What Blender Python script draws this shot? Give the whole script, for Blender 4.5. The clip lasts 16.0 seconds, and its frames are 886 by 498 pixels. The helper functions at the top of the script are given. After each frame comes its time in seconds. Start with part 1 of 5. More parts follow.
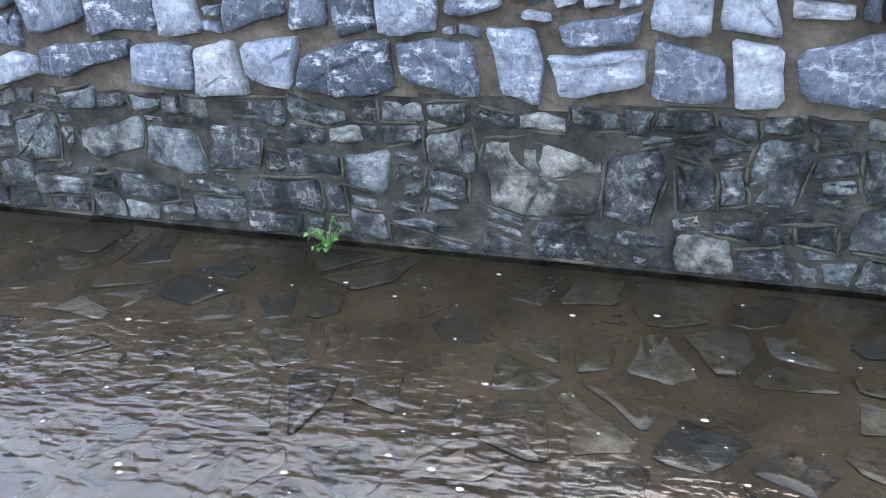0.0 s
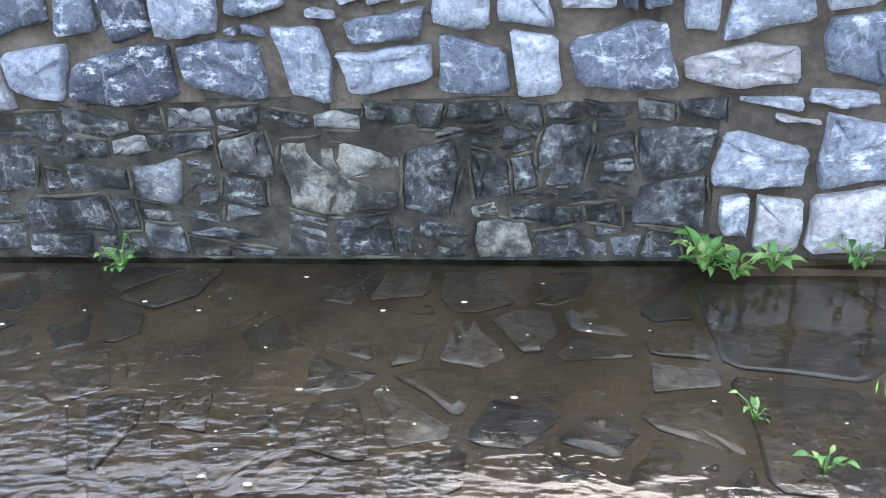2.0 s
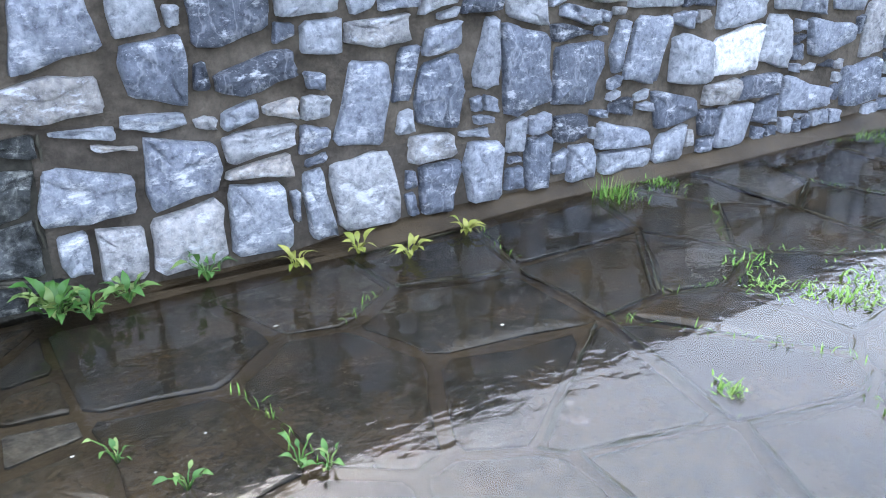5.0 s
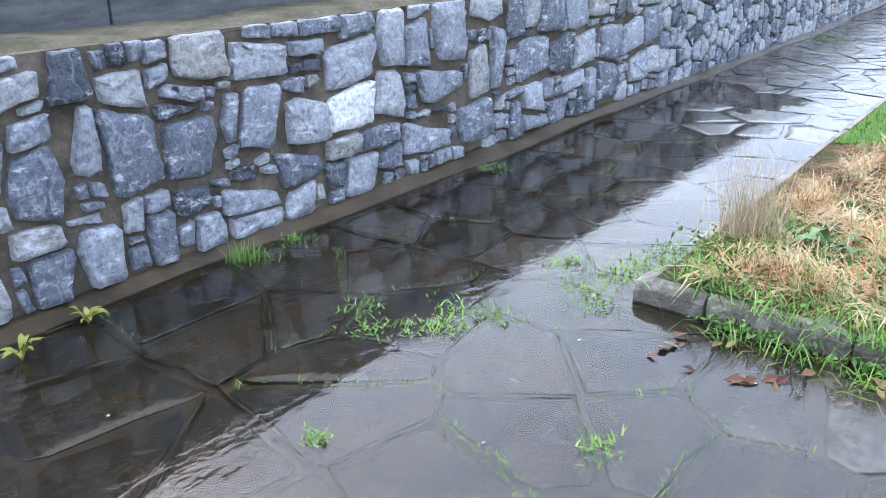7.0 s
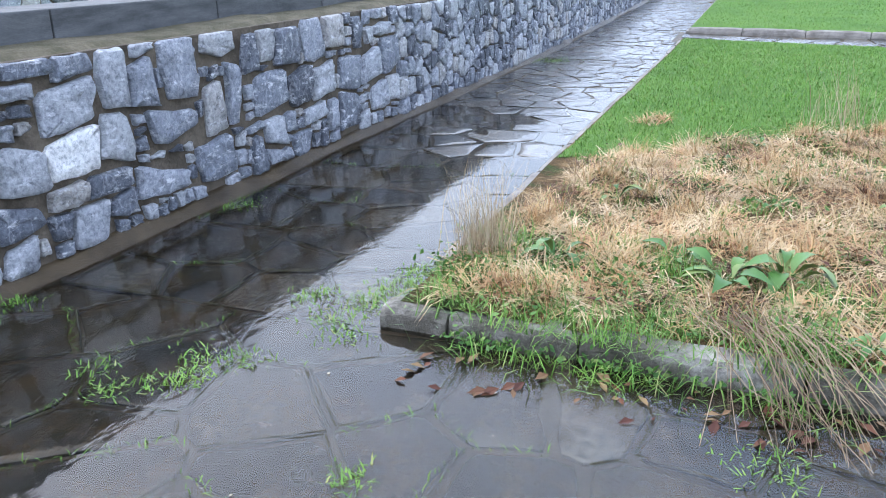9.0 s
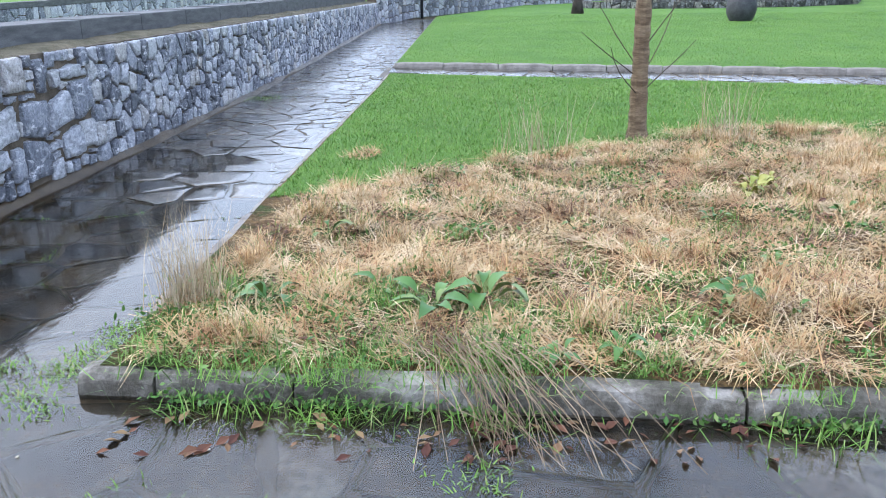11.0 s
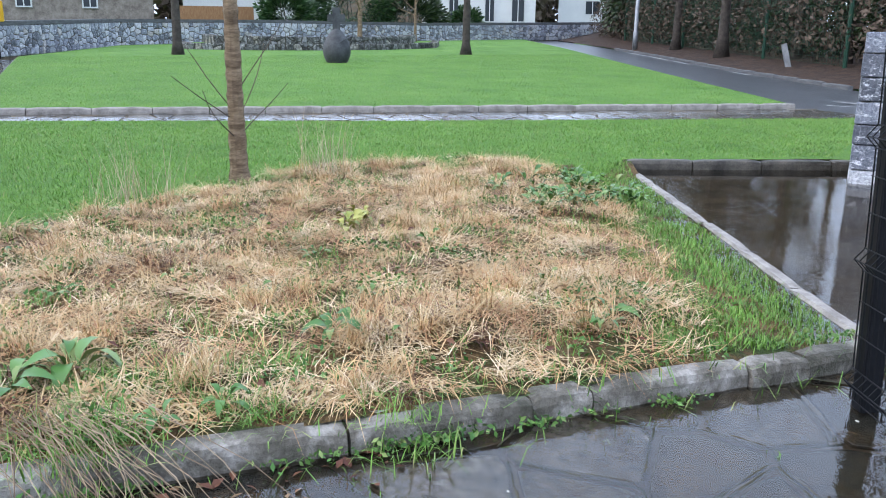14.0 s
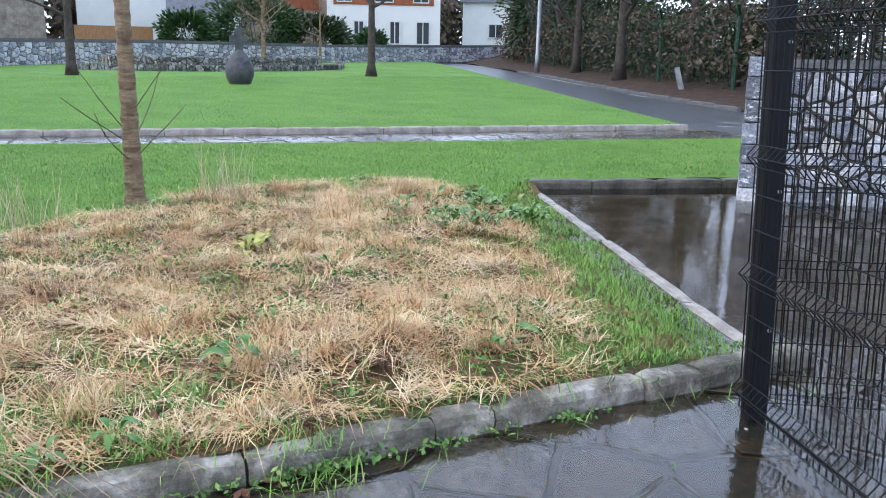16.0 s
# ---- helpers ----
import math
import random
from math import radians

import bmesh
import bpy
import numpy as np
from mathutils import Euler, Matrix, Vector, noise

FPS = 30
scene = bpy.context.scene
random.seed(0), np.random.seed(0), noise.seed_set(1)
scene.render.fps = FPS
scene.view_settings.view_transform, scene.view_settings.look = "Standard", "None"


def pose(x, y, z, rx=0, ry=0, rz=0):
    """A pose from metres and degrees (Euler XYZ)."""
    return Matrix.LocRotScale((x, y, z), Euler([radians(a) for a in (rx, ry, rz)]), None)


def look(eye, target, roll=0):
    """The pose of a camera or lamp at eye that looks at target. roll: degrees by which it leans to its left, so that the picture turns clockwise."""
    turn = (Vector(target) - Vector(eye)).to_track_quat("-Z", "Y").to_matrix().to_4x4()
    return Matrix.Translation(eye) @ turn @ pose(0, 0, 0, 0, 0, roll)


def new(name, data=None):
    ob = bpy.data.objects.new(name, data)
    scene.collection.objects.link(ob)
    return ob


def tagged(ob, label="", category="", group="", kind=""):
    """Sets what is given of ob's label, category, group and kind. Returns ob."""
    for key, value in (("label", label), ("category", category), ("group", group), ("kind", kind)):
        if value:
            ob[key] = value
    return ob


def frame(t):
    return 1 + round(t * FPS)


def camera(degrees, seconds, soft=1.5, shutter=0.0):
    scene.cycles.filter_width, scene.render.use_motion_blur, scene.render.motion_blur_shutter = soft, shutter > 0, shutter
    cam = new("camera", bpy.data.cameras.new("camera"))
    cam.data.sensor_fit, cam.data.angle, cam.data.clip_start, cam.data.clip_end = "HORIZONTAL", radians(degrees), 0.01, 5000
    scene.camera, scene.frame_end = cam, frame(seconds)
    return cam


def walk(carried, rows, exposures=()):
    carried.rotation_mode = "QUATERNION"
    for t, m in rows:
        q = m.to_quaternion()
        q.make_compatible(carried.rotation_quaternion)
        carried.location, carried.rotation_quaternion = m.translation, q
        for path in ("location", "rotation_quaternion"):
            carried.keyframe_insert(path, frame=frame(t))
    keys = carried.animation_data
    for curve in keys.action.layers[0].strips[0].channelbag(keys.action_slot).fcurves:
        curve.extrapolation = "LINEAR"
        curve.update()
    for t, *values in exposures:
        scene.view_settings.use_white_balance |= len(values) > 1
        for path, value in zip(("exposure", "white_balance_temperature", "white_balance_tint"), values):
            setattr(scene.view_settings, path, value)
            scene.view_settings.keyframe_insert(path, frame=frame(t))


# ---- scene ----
cam = camera(55.8, 16.0, soft=1.0)
PATH = [
    (0, (0.464, 0.551, 1.422), (-0.15, 2.273, 0.61), -2.5),
    (0.5, (0.467, 0.555, 1.423), (-0.13, 2.279, 0.604), -2.6),
    (1, (0.48, 0.561, 1.418), (-0.06, 2.3, 0.59), -2.7),
    (1.5, (0.493, 0.568, 1.416), (0.09, 2.34, 0.581), -2.6),
    (2, (0.518, 0.574, 1.408), (0.319, 2.384, 0.58), -2.3),
    (2.5, (0.563, 0.579, 1.403), (0.6, 2.404, 0.585), -2.0),
    (3, (0.614, 0.575, 1.4), (0.884, 2.384, 0.593), -1.5),
    (3.5, (0.678, 0.569, 1.4), (1.16, 2.335, 0.597), -0.8),
    (4, (0.73, 0.572, 1.401), (1.407, 2.273, 0.597), -0.1),
    (4.5, (0.785, 0.563, 1.396), (1.631, 2.19, 0.598), 0.2),
    (5, (0.841, 0.55, 1.395), (1.87, 2.075, 0.611), 0.6),
    (5.2, (0.853, 0.547, 1.398), (1.962, 2.021, 0.624), 0.9),
    (7.3, (1.183, 0.007, 1.619), (2.714, 1.087, 0.918), -1.1),
    (7.5, (1.191, -0.009, 1.622), (2.756, 1.026, 0.933), -1.0),
    (8, (1.211, -0.024, 1.622), (2.851, 0.902, 0.948), -1.0),
    (8.5, (1.226, -0.045, 1.624), (2.924, 0.774, 0.957), -1.2),
    (9, (1.242, -0.071, 1.623), (3.0, 0.615, 0.96), -1.2),
    (9.2, (1.257, -0.086, 1.618), (3.038, 0.542, 0.959), -1.2),
    (11.3, (1.279, -0.216, 1.657), (3.192, -0.22, 1.072), -0.5),
    (11.5, (1.279, -0.224, 1.662), (3.192, -0.283, 1.084), -0.4),
    (12, (1.29, -0.254, 1.664), (3.198, -0.446, 1.093), -0.5),
    (12.5, (1.294, -0.294, 1.668), (3.184, -0.633, 1.109), -0.6),
    (13, (1.288, -0.328, 1.672), (3.152, -0.812, 1.132), -0.3),
    (13.5, (1.287, -0.352, 1.675), (3.11, -0.982, 1.146), 0.1),
    (14, (1.284, -0.369, 1.679), (3.057, -1.141, 1.17), 0.6),
    (14.5, (1.279, -0.397, 1.679), (3.004, -1.287, 1.196), 0.9),
    (15, (1.275, -0.418, 1.679), (2.977, -1.358, 1.211), 0.8),
    (15.5, (1.272, -0.427, 1.678), (2.967, -1.382, 1.215), 0.7),
    (16, (1.27, -0.417, 1.682), (2.959, -1.386, 1.224), 1.0),
]
walk(cam, [(t, look(eye, target, roll)) for t, eye, target, roll in PATH],
     exposures=((0.0, 2.38), (2.0, 2.5), (4.3, 2.36), (5.2, 2.24), (7.5, 1.78), (9.5, 1.6), (11.5, 1.55), (13.0, 1.5), (16.0, 1.45)))

# ---- world and light ----
world = bpy.data.worlds.new("overcast_sky")
scene.world = world
world.use_nodes = True
wn, wl = world.node_tree.nodes, world.node_tree.links
sky = wn.new("ShaderNodeTexSky")
sky.sky_type, sky.sun_disc = "NISHITA", False
sky.sun_elevation, sky.sun_rotation = radians(44), radians(8)
sky.dust_density, sky.air_density = 4.0, 1.2
veil = wn.new("ShaderNodeMix")
veil.data_type = "RGBA"
veil.inputs[0].default_value = 0.6
veil.inputs[7].default_value = (8.9, 10.7, 14.6, 1)
wl.new(sky.outputs[0], veil.inputs[6])
wl.new(veil.outputs[2], wn["Background"].inputs[0])
wn["Background"].inputs[1].default_value = 0.11
sun_data = bpy.data.lights.new("sun", "SUN")
sun_data.energy, sun_data.angle, sun_data.color = 0.4, radians(120), (1.0, 0.96, 0.9)
sun = new("sun", sun_data)
sun.matrix_world = look((2.6, 18, 17.6), (0, 0, 0))


# ---- materials ----
def nodes_of(name):
    m = bpy.data.materials.new(name)
    m.use_nodes = True
    return m, m.node_tree.nodes, m.node_tree.links


def dim(c, k):
    return tuple(q * k for q in c)


def tone(n, l, scale, detail=4.0, rough=0.6, coords=None, stretch=None):
    """A noise value in object space."""
    tc = n.new("ShaderNodeTexCoord")
    src = tc.outputs["Object"]
    if stretch:
        mp = n.new("ShaderNodeMapping")
        mp.inputs["Scale"].default_value = stretch
        l.new(src, mp.inputs[0])
        src = mp.outputs[0]
    t = n.new("ShaderNodeTexNoise")
    t.inputs["Scale"].default_value, t.inputs["Detail"].default_value, t.inputs["Roughness"].default_value = scale, detail, rough
    l.new(src, t.inputs["Vector"])
    return t.outputs["Fac"]


def ramp(n, l, value, stops):
    r = n.new("ShaderNodeValToRGB")
    while len(r.color_ramp.elements) < len(stops):
        r.color_ramp.elements.new(0.5)
    for e, (at, c) in zip(r.color_ramp.elements, stops):
        e.position, e.color = at, (*c, 1) if len(c) == 3 else c
    l.new(value, r.inputs[0])
    return r.outputs[0]


def blend(n, l, a, b, fac, mode="MIX"):
    m = n.new("ShaderNodeMix")
    m.data_type, m.blend_type = "RGBA", mode
    for sock, v in ((m.inputs[0], fac), (m.inputs[6], a), (m.inputs[7], b)):
        if isinstance(v, (int, float)):
            sock.default_value = v
        elif isinstance(v, tuple):
            sock.default_value = (*v, 1)
        else:
            l.new(v, sock)
    return m.outputs[2]


def variety(n, l):
    """One random number for each piece, whether an object or an island of a joined mesh."""
    a, b = n.new("ShaderNodeObjectInfo"), n.new("ShaderNodeNewGeometry")
    s, f = n.new("ShaderNodeMath"), n.new("ShaderNodeMath")
    f.operation = "FRACT"
    l.new(a.outputs["Random"], s.inputs[0])
    l.new(b.outputs["Random Per Island"], s.inputs[1])
    l.new(s.outputs[0], f.inputs[0])
    return f.outputs[0]


def finish(m, n, l, colour, rough=0.8, bump=None, strength=0.5, dist=0.01, metal=0.0, spec=0.22, coat=0.0):
    b = n["Principled BSDF"]
    if isinstance(colour, tuple):
        b.inputs["Base Color"].default_value = (*colour, 1)
    else:
        l.new(colour, b.inputs["Base Color"])
    if isinstance(rough, (int, float)):
        b.inputs["Roughness"].default_value = rough
    else:
        l.new(rough, b.inputs["Roughness"])
    b.inputs["Metallic"].default_value = metal
    b.inputs["Specular IOR Level"].default_value = spec
    b.inputs["Coat Weight"].default_value = coat
    b.inputs["Coat Roughness"].default_value = 0.08
    if bump is not None:
        k = n.new("ShaderNodeBump")
        k.inputs["Strength"].default_value, k.inputs["Distance"].default_value = strength, dist
        l.new(bump, k.inputs["Height"])
        l.new(k.outputs[0], b.inputs["Normal"])
    return m


def rough_stone(name, stops, spots, spot_at, wet=0.55, stain=None):
    m, n, l = nodes_of(name)
    base = ramp(n, l, variety(n, l), [(at, dim(c, 0.84)) for at, c in stops])
    spots = dim(spots, 0.95)
    grain = tone(n, l, 34, 8, 0.72)
    base = blend(n, l, base, ramp(n, l, grain, ((0.3, (0.25, 0.26, 0.29)), (0.48, (0.95, 0.95, 0.95)), (0.68, (1.6, 1.56, 1.5)))), 0.85, "MULTIPLY")
    veins = ramp(n, l, tone(n, l, 9, 6, 0.75, stretch=(1, 1, 2.2)), ((spot_at, (0, 0, 0)), (spot_at + 0.1, (1, 1, 1))))
    base = blend(n, l, base, spots, veins)
    flecks = ramp(n, l, tone(n, l, 95, 4, 0.8), ((0.6, (0, 0, 0)), (0.68, (0.7, 0.7, 0.7))))
    base = blend(n, l, base, spots, flecks)
    calcite = ramp(n, l, tone(n, l, 4.5, 4, 0.55, stretch=(1.4, 1, 0.8)), ((0.478, (0, 0, 0)), (0.5, (0.3, 0.3, 0.3)), (0.522, (0, 0, 0))))
    base = blend(n, l, base, spots, calcite)
    if stain:
        lime = ramp(n, l, tone(n, l, 17, 7, 0.75), ((0.56, (0, 0, 0)), (0.66, (0.5, 0.5, 0.5))))
        base = blend(n, l, base, dim(spots, 1.1), lime)
        base = blend(n, l, base, stain, ramp(n, l, tone(n, l, 5.5, 7, 0.72), ((0.44, (0, 0, 0)), (0.58, (0.85, 0.85, 0.85)))))
    hgt = blend(n, l, tone(n, l, 48, 8, 0.75), tone(n, l, 15, 6, 0.65), 0.6)
    return finish(m, n, l, base, wet, hgt, 1.0, 0.06)


def plain(name, a, b, scale=6, rough=0.8, strength=0.4, dist=0.01, fine=70, metal=0.0, stretch=None, coat=0.0, c=None, spec=0.22):
    m, n, l = nodes_of(name)
    a, b, c = dim(a, 0.55), dim(b, 0.55), c and dim(c, 0.55)
    col = ramp(n, l, tone(n, l, scale, 6, 0.65, stretch=stretch), ((0.35, a), (0.65, b)) if c is None else ((0.3, a), (0.5, b), (0.7, c)))
    speck = tone(n, l, fine, 5, 0.7, stretch=stretch)
    col = blend(n, l, col, ramp(n, l, speck, ((0.3, (0.6, 0.6, 0.6)), (0.7, (1.3, 1.3, 1.3)))), 0.6, "MULTIPLY")
    return finish(m, n, l, col, rough, speck, strength, dist, metal, coat=coat, spec=spec)


def varied(name, stops, rough=0.7, spec=0.3, clump=0.0):
    """Leaves and blades; clump is the share of the colour that follows patches of ground."""
    m, n, l = nodes_of(name)
    pick = variety(n, l)
    if clump:
        spread = ramp(n, l, tone(n, l, 3.6, 4, 0.6), ((0.34, (0, 0, 0)), (0.66, (1, 1, 1))))
        pick = blend(n, l, pick, spread, clump)
    col = ramp(n, l, pick, [(at, dim(c, 0.54)) for at, c in stops])
    return finish(m, n, l, blend(n, l, col, ramp(n, l, tone(n, l, 3, 3), ((0.3, (0.6, 0.6, 0.6)), (0.7, (1.2, 1.2, 1.2)))), 0.7, "MULTIPLY"), rough, spec=spec)


LIMESTONE = rough_stone("grey_limestone", ((0.0, (0.092, 0.101, 0.122)), (0.3, (0.22, 0.242, 0.29)), (0.6, (0.4, 0.424, 0.478)), (0.85, (0.5, 0.515, 0.54)), (1.0, (0.42, 0.39, 0.36))), (0.72, 0.73, 0.76), 0.55, 0.5)
OLD_STONE = rough_stone("damp_old_stone", ((0.0, (0.06, 0.062, 0.06)), (0.4, (0.12, 0.125, 0.122)), (0.75, (0.24, 0.25, 0.255)), (1.0, (0.36, 0.34, 0.28))), (0.52, 0.52, 0.46), 0.56, 0.45, (0.012, 0.013, 0.011))
WHITE_STONE = rough_stone("white_quartz", ((0.0, (1.0, 0.99, 0.98)), (1.0, (1.05, 1.05, 1.05))), (0.9, 0.88, 0.86), 0.66, 0.5)
PALE_STONE = rough_stone("lime_washed_stone", ((0.0, (0.29, 0.31, 0.36)), (0.5, (0.45, 0.47, 0.5)), (1.0, (0.58, 0.53, 0.48))), (0.78, 0.78, 0.78), 0.53, 0.5)
PALE_MORTAR = plain("sandy_pale_mortar", (0.085, 0.068, 0.05), (0.23, 0.19, 0.148), 5, 0.9, 0.9, 0.02, 45)
MORTAR = plain("brown_mortar", (0.1, 0.08, 0.058), (0.3, 0.245, 0.185), 5, 0.9, 0.9, 0.02, 45)
MORTAR_OLD = plain("mossy_dark_mortar", (0.03, 0.029, 0.022), (0.14, 0.125, 0.095), 7, 0.85, 0.9, 0.02, 45)
RIB_MORTAR = plain("weathered_rib_mortar", (0.04, 0.038, 0.028), (0.2, 0.18, 0.13), 7, 0.85, 0.8, 0.01, 50)
CONCRETE = plain("weathered_concrete", (0.1, 0.105, 0.11), (0.2, 0.205, 0.21), 3, 0.7, 0.5, 0.006, 55, stretch=(1, 1, 5))
KERB_MAT = plain("mossy_kerb_concrete", (0.055, 0.055, 0.032), (0.24, 0.215, 0.175), 4.2, 0.6, 0.9, 0.014, 50, c=(0.74, 0.69, 0.62))
WET_KERB = plain("dark_wet_kerb", (0.05, 0.045, 0.035), (0.17, 0.15, 0.12), 3.2, 0.5, 0.6, 0.01, 50)
EDGING_MAT = plain("pale_edging_concrete", (0.28, 0.25, 0.22), (0.5, 0.46, 0.41), 6, 0.7, 0.5, 0.006, 60)
BARK = plain("ringed_brown_bark", (0.15, 0.1, 0.06), (0.42, 0.31, 0.2), 5, 0.9, 0.8, 0.02, 30, stretch=(1, 1, 4))
DARK_BARK = plain("dark_bark", (0.05, 0.042, 0.036), (0.12, 0.1, 0.085), 4, 0.9, 0.8, 0.02, 20)
ASPHALT = plain("wet_asphalt", (0.06, 0.065, 0.07), (0.11, 0.115, 0.12), 1.2, 0.32, 0.4, 0.004, 90)
SOIL = plain("leaf_strewn_soil", (0.03, 0.019, 0.013), (0.1, 0.058, 0.036), 3, 0.9, 0.9, 0.03, 22)
BLACK = plain("black_powder_coat", (0.008, 0.009, 0.011), (0.014, 0.015, 0.018), 9, 0.5, 0.1, 0.001, spec=0.12)
GREEN_STEEL = plain("green_coated_steel", (0.012, 0.06, 0.035), (0.02, 0.085, 0.05), 4, 0.45, 0.1, 0.001)
GALV = plain("galvanised_steel", (0.33, 0.35, 0.38), (0.45, 0.47, 0.5), 5, 0.45, 0.1, 0.001, metal=0.6)
MEMORIAL = plain("dark_memorial_stone", (0.05, 0.054, 0.058), (0.12, 0.124, 0.13), 3, 0.6, 0.5, 0.01, 30)
RENDER_WHITE = plain("white_render", (0.86, 0.86, 0.88), (0.94, 0.94, 0.94), 1, 0.85, 0.1, 0.002)
RENDER_GREY = plain("grey_rubble_render", (0.2, 0.165, 0.14), (0.42, 0.36, 0.32), 1.6, 0.9, 0.5, 0.02, 8)
BRICK_RED = plain("orange_red_brick", (0.3, 0.09, 0.045), (0.42, 0.15, 0.08), 2, 0.85, 0.3, 0.005)
RENDER_TAN = plain("tan_render", (0.38, 0.27, 0.2), (0.5, 0.38, 0.3), 1, 0.85, 0.1, 0.002)
SLATE = plain("grey_slate", (0.09, 0.1, 0.12), (0.16, 0.17, 0.2), 2, 0.5, 0.5, 0.01, 14)
PVC = plain("white_pvc", (0.75, 0.76, 0.78), (0.8, 0.8, 0.8), 4, 0.4, 0.05, 0.001)
WHITE_PAINT = plain("white_road_paint", (0.55, 0.55, 0.55), (0.75, 0.75, 0.75), 7, 0.6, 0.2, 0.002)
YELLOW = plain("yellow_plastic", (0.75, 0.42, 0.02), (0.85, 0.5, 0.03), 5, 0.4, 0.05, 0.001)
GLASS, gn, gl = nodes_of("dark_window_glass")
finish(GLASS, gn, gl, (0.02, 0.025, 0.03), 0.06)
GRASS_BLADE = varied("green_grass_blades", ((0.0, (0.15, 0.35, 0.05)), (0.5, (0.22, 0.45, 0.065)), (0.9, (0.31, 0.53, 0.095)), (1.0, (0.5, 0.5, 0.2))), 0.5)
STRAW = varied("dry_straw", ((0.0, (0.2, 0.085, 0.035)), (0.2, (0.62, 0.3, 0.13)), (0.4, (0.95, 0.6, 0.28)), (0.55, (0.72, 0.55, 0.27)), (0.7, (1.05, 0.74, 0.42)), (0.85, (1.3, 1.05, 0.7)), (1.0, (0.95, 0.55, 0.32))), 0.7, clump=0.55)
DRY_STEM = varied("grey_dry_stems", ((0.0, (0.62, 0.45, 0.27)), (1.0, (0.95, 0.8, 0.55))), 0.8)
LEAF = varied("fresh_weed_leaves", ((0.0, (0.07, 0.21, 0.035)), (0.6, (0.16, 0.35, 0.075)), (1.0, (0.36, 0.46, 0.14))), 0.45)
PALE_LEAF = varied("yellow_green_leaves", ((0.0, (0.34, 0.42, 0.06)), (1.0, (0.6, 0.58, 0.14))), 0.5)
FALLEN = varied("fallen_brown_leaves", ((0.0, (0.12, 0.035, 0.02)), (0.6, (0.25, 0.1, 0.05)), (1.0, (0.4, 0.26, 0.12))), 0.6)
CREAM = varied("cream_petals_and_grit", ((0.0, (0.55, 0.5, 0.38)), (1.0, (0.8, 0.78, 0.7))), 0.6)
IVY = varied("dark_evergreen_leaves", ((0.0, (0.012, 0.03, 0.012)), (0.6, (0.03, 0.07, 0.02)), (1.0, (0.09, 0.13, 0.04))), 0.45)
BUSH = varied("green_bush_leaves", ((0.0, (0.02, 0.06, 0.02)), (0.6, (0.04, 0.11, 0.03)), (1.0, (0.1, 0.18, 0.05))), 0.5)
TWIG = varied("bare_twigs", ((0.0, (0.07, 0.05, 0.035)), (1.0, (0.19, 0.14, 0.1))), 0.8)

TURF, n, l = nodes_of("mown_turf")
lawn_col = ramp(n, l, tone(n, l, 0.6, 5, 0.65), ((0.3, (0.058, 0.14, 0.022)), (0.5, (0.085, 0.185, 0.03)), (0.72, (0.12, 0.22, 0.042))))
lawn_col = blend(n, l, lawn_col, ramp(n, l, tone(n, l, 30, 5, 0.7), ((0.3, (0.5, 0.55, 0.5)), (0.7, (1.35, 1.3, 1.2)))), 0.8, "MULTIPLY")
finish(TURF, n, l, lawn_col, 0.85, tone(n, l, 45, 5, 0.7), 0.9, 0.04, spec=0.2)
THATCH, n, l = nodes_of("cut_grass_bed")
bed_col = ramp(n, l, tone(n, l, 2.8, 5, 0.65), ((0.38, (0.045, 0.075, 0.014)), (0.48, (0.1, 0.065, 0.025)), (0.7, (0.24, 0.15, 0.06))))
bed_col = blend(n, l, bed_col, ramp(n, l, tone(n, l, 40, 5, 0.7, stretch=(1, 2, 1)), ((0.35, (0.3, 0.26, 0.22)), (0.65, (1.3, 1.25, 1.2)))), 0.9, "MULTIPLY")
finish(THATCH, n, l, bed_col, 0.9, tone(n, l, 30, 6, 0.7), 0.9, 0.05)

FLAG, n, l = nodes_of("wet_flagstone")
flag_col = ramp(n, l, variety(n, l), ((0.0, (0.018, 0.02, 0.021)), (0.5, (0.036, 0.035, 0.03)), (0.85, (0.055, 0.05, 0.04)), (0.92, (0.1, 0.098, 0.092)), (1.0, (0.14, 0.138, 0.13))))
flag_col = blend(n, l, flag_col, ramp(n, l, tone(n, l, 2.4, 6, 0.7), ((0.35, (0.5, 0.5, 0.52)), (0.6, (1.15, 1.05, 0.9)))), 0.85, "MULTIPLY")
flag_col = blend(n, l, flag_col, ramp(n, l, tone(n, l, 26, 6, 0.75), ((0.34, (0.3, 0.3, 0.28)), (0.66, (1.75, 1.72, 1.66)))), 0.85, "MULTIPLY")
flag_col = blend(n, l, flag_col, ramp(n, l, tone(n, l, 60, 5, 0.7), ((0.3, (0.02, 0.014, 0.008)), (0.7, (0.1, 0.072, 0.042)))), ramp(n, l, tone(n, l, 3.1, 6, 0.68), ((0.46, (0, 0, 0)), (0.62, (0.85, 0.85, 0.85)))))
finish(FLAG, n, l, flag_col, ramp(n, l, tone(n, l, 5, 5, 0.7), ((0.35, (0.08, 0.08, 0.08)), (0.7, (0.3, 0.3, 0.3)))), tone(n, l, 12, 6, 0.65), 0.35, 0.02, spec=0.45, coat=0.3)
SILT = plain("brown_silt_joint", (0.06, 0.044, 0.025), (0.18, 0.135, 0.08), 2.5, 0.5, 0.7, 0.01, 40)

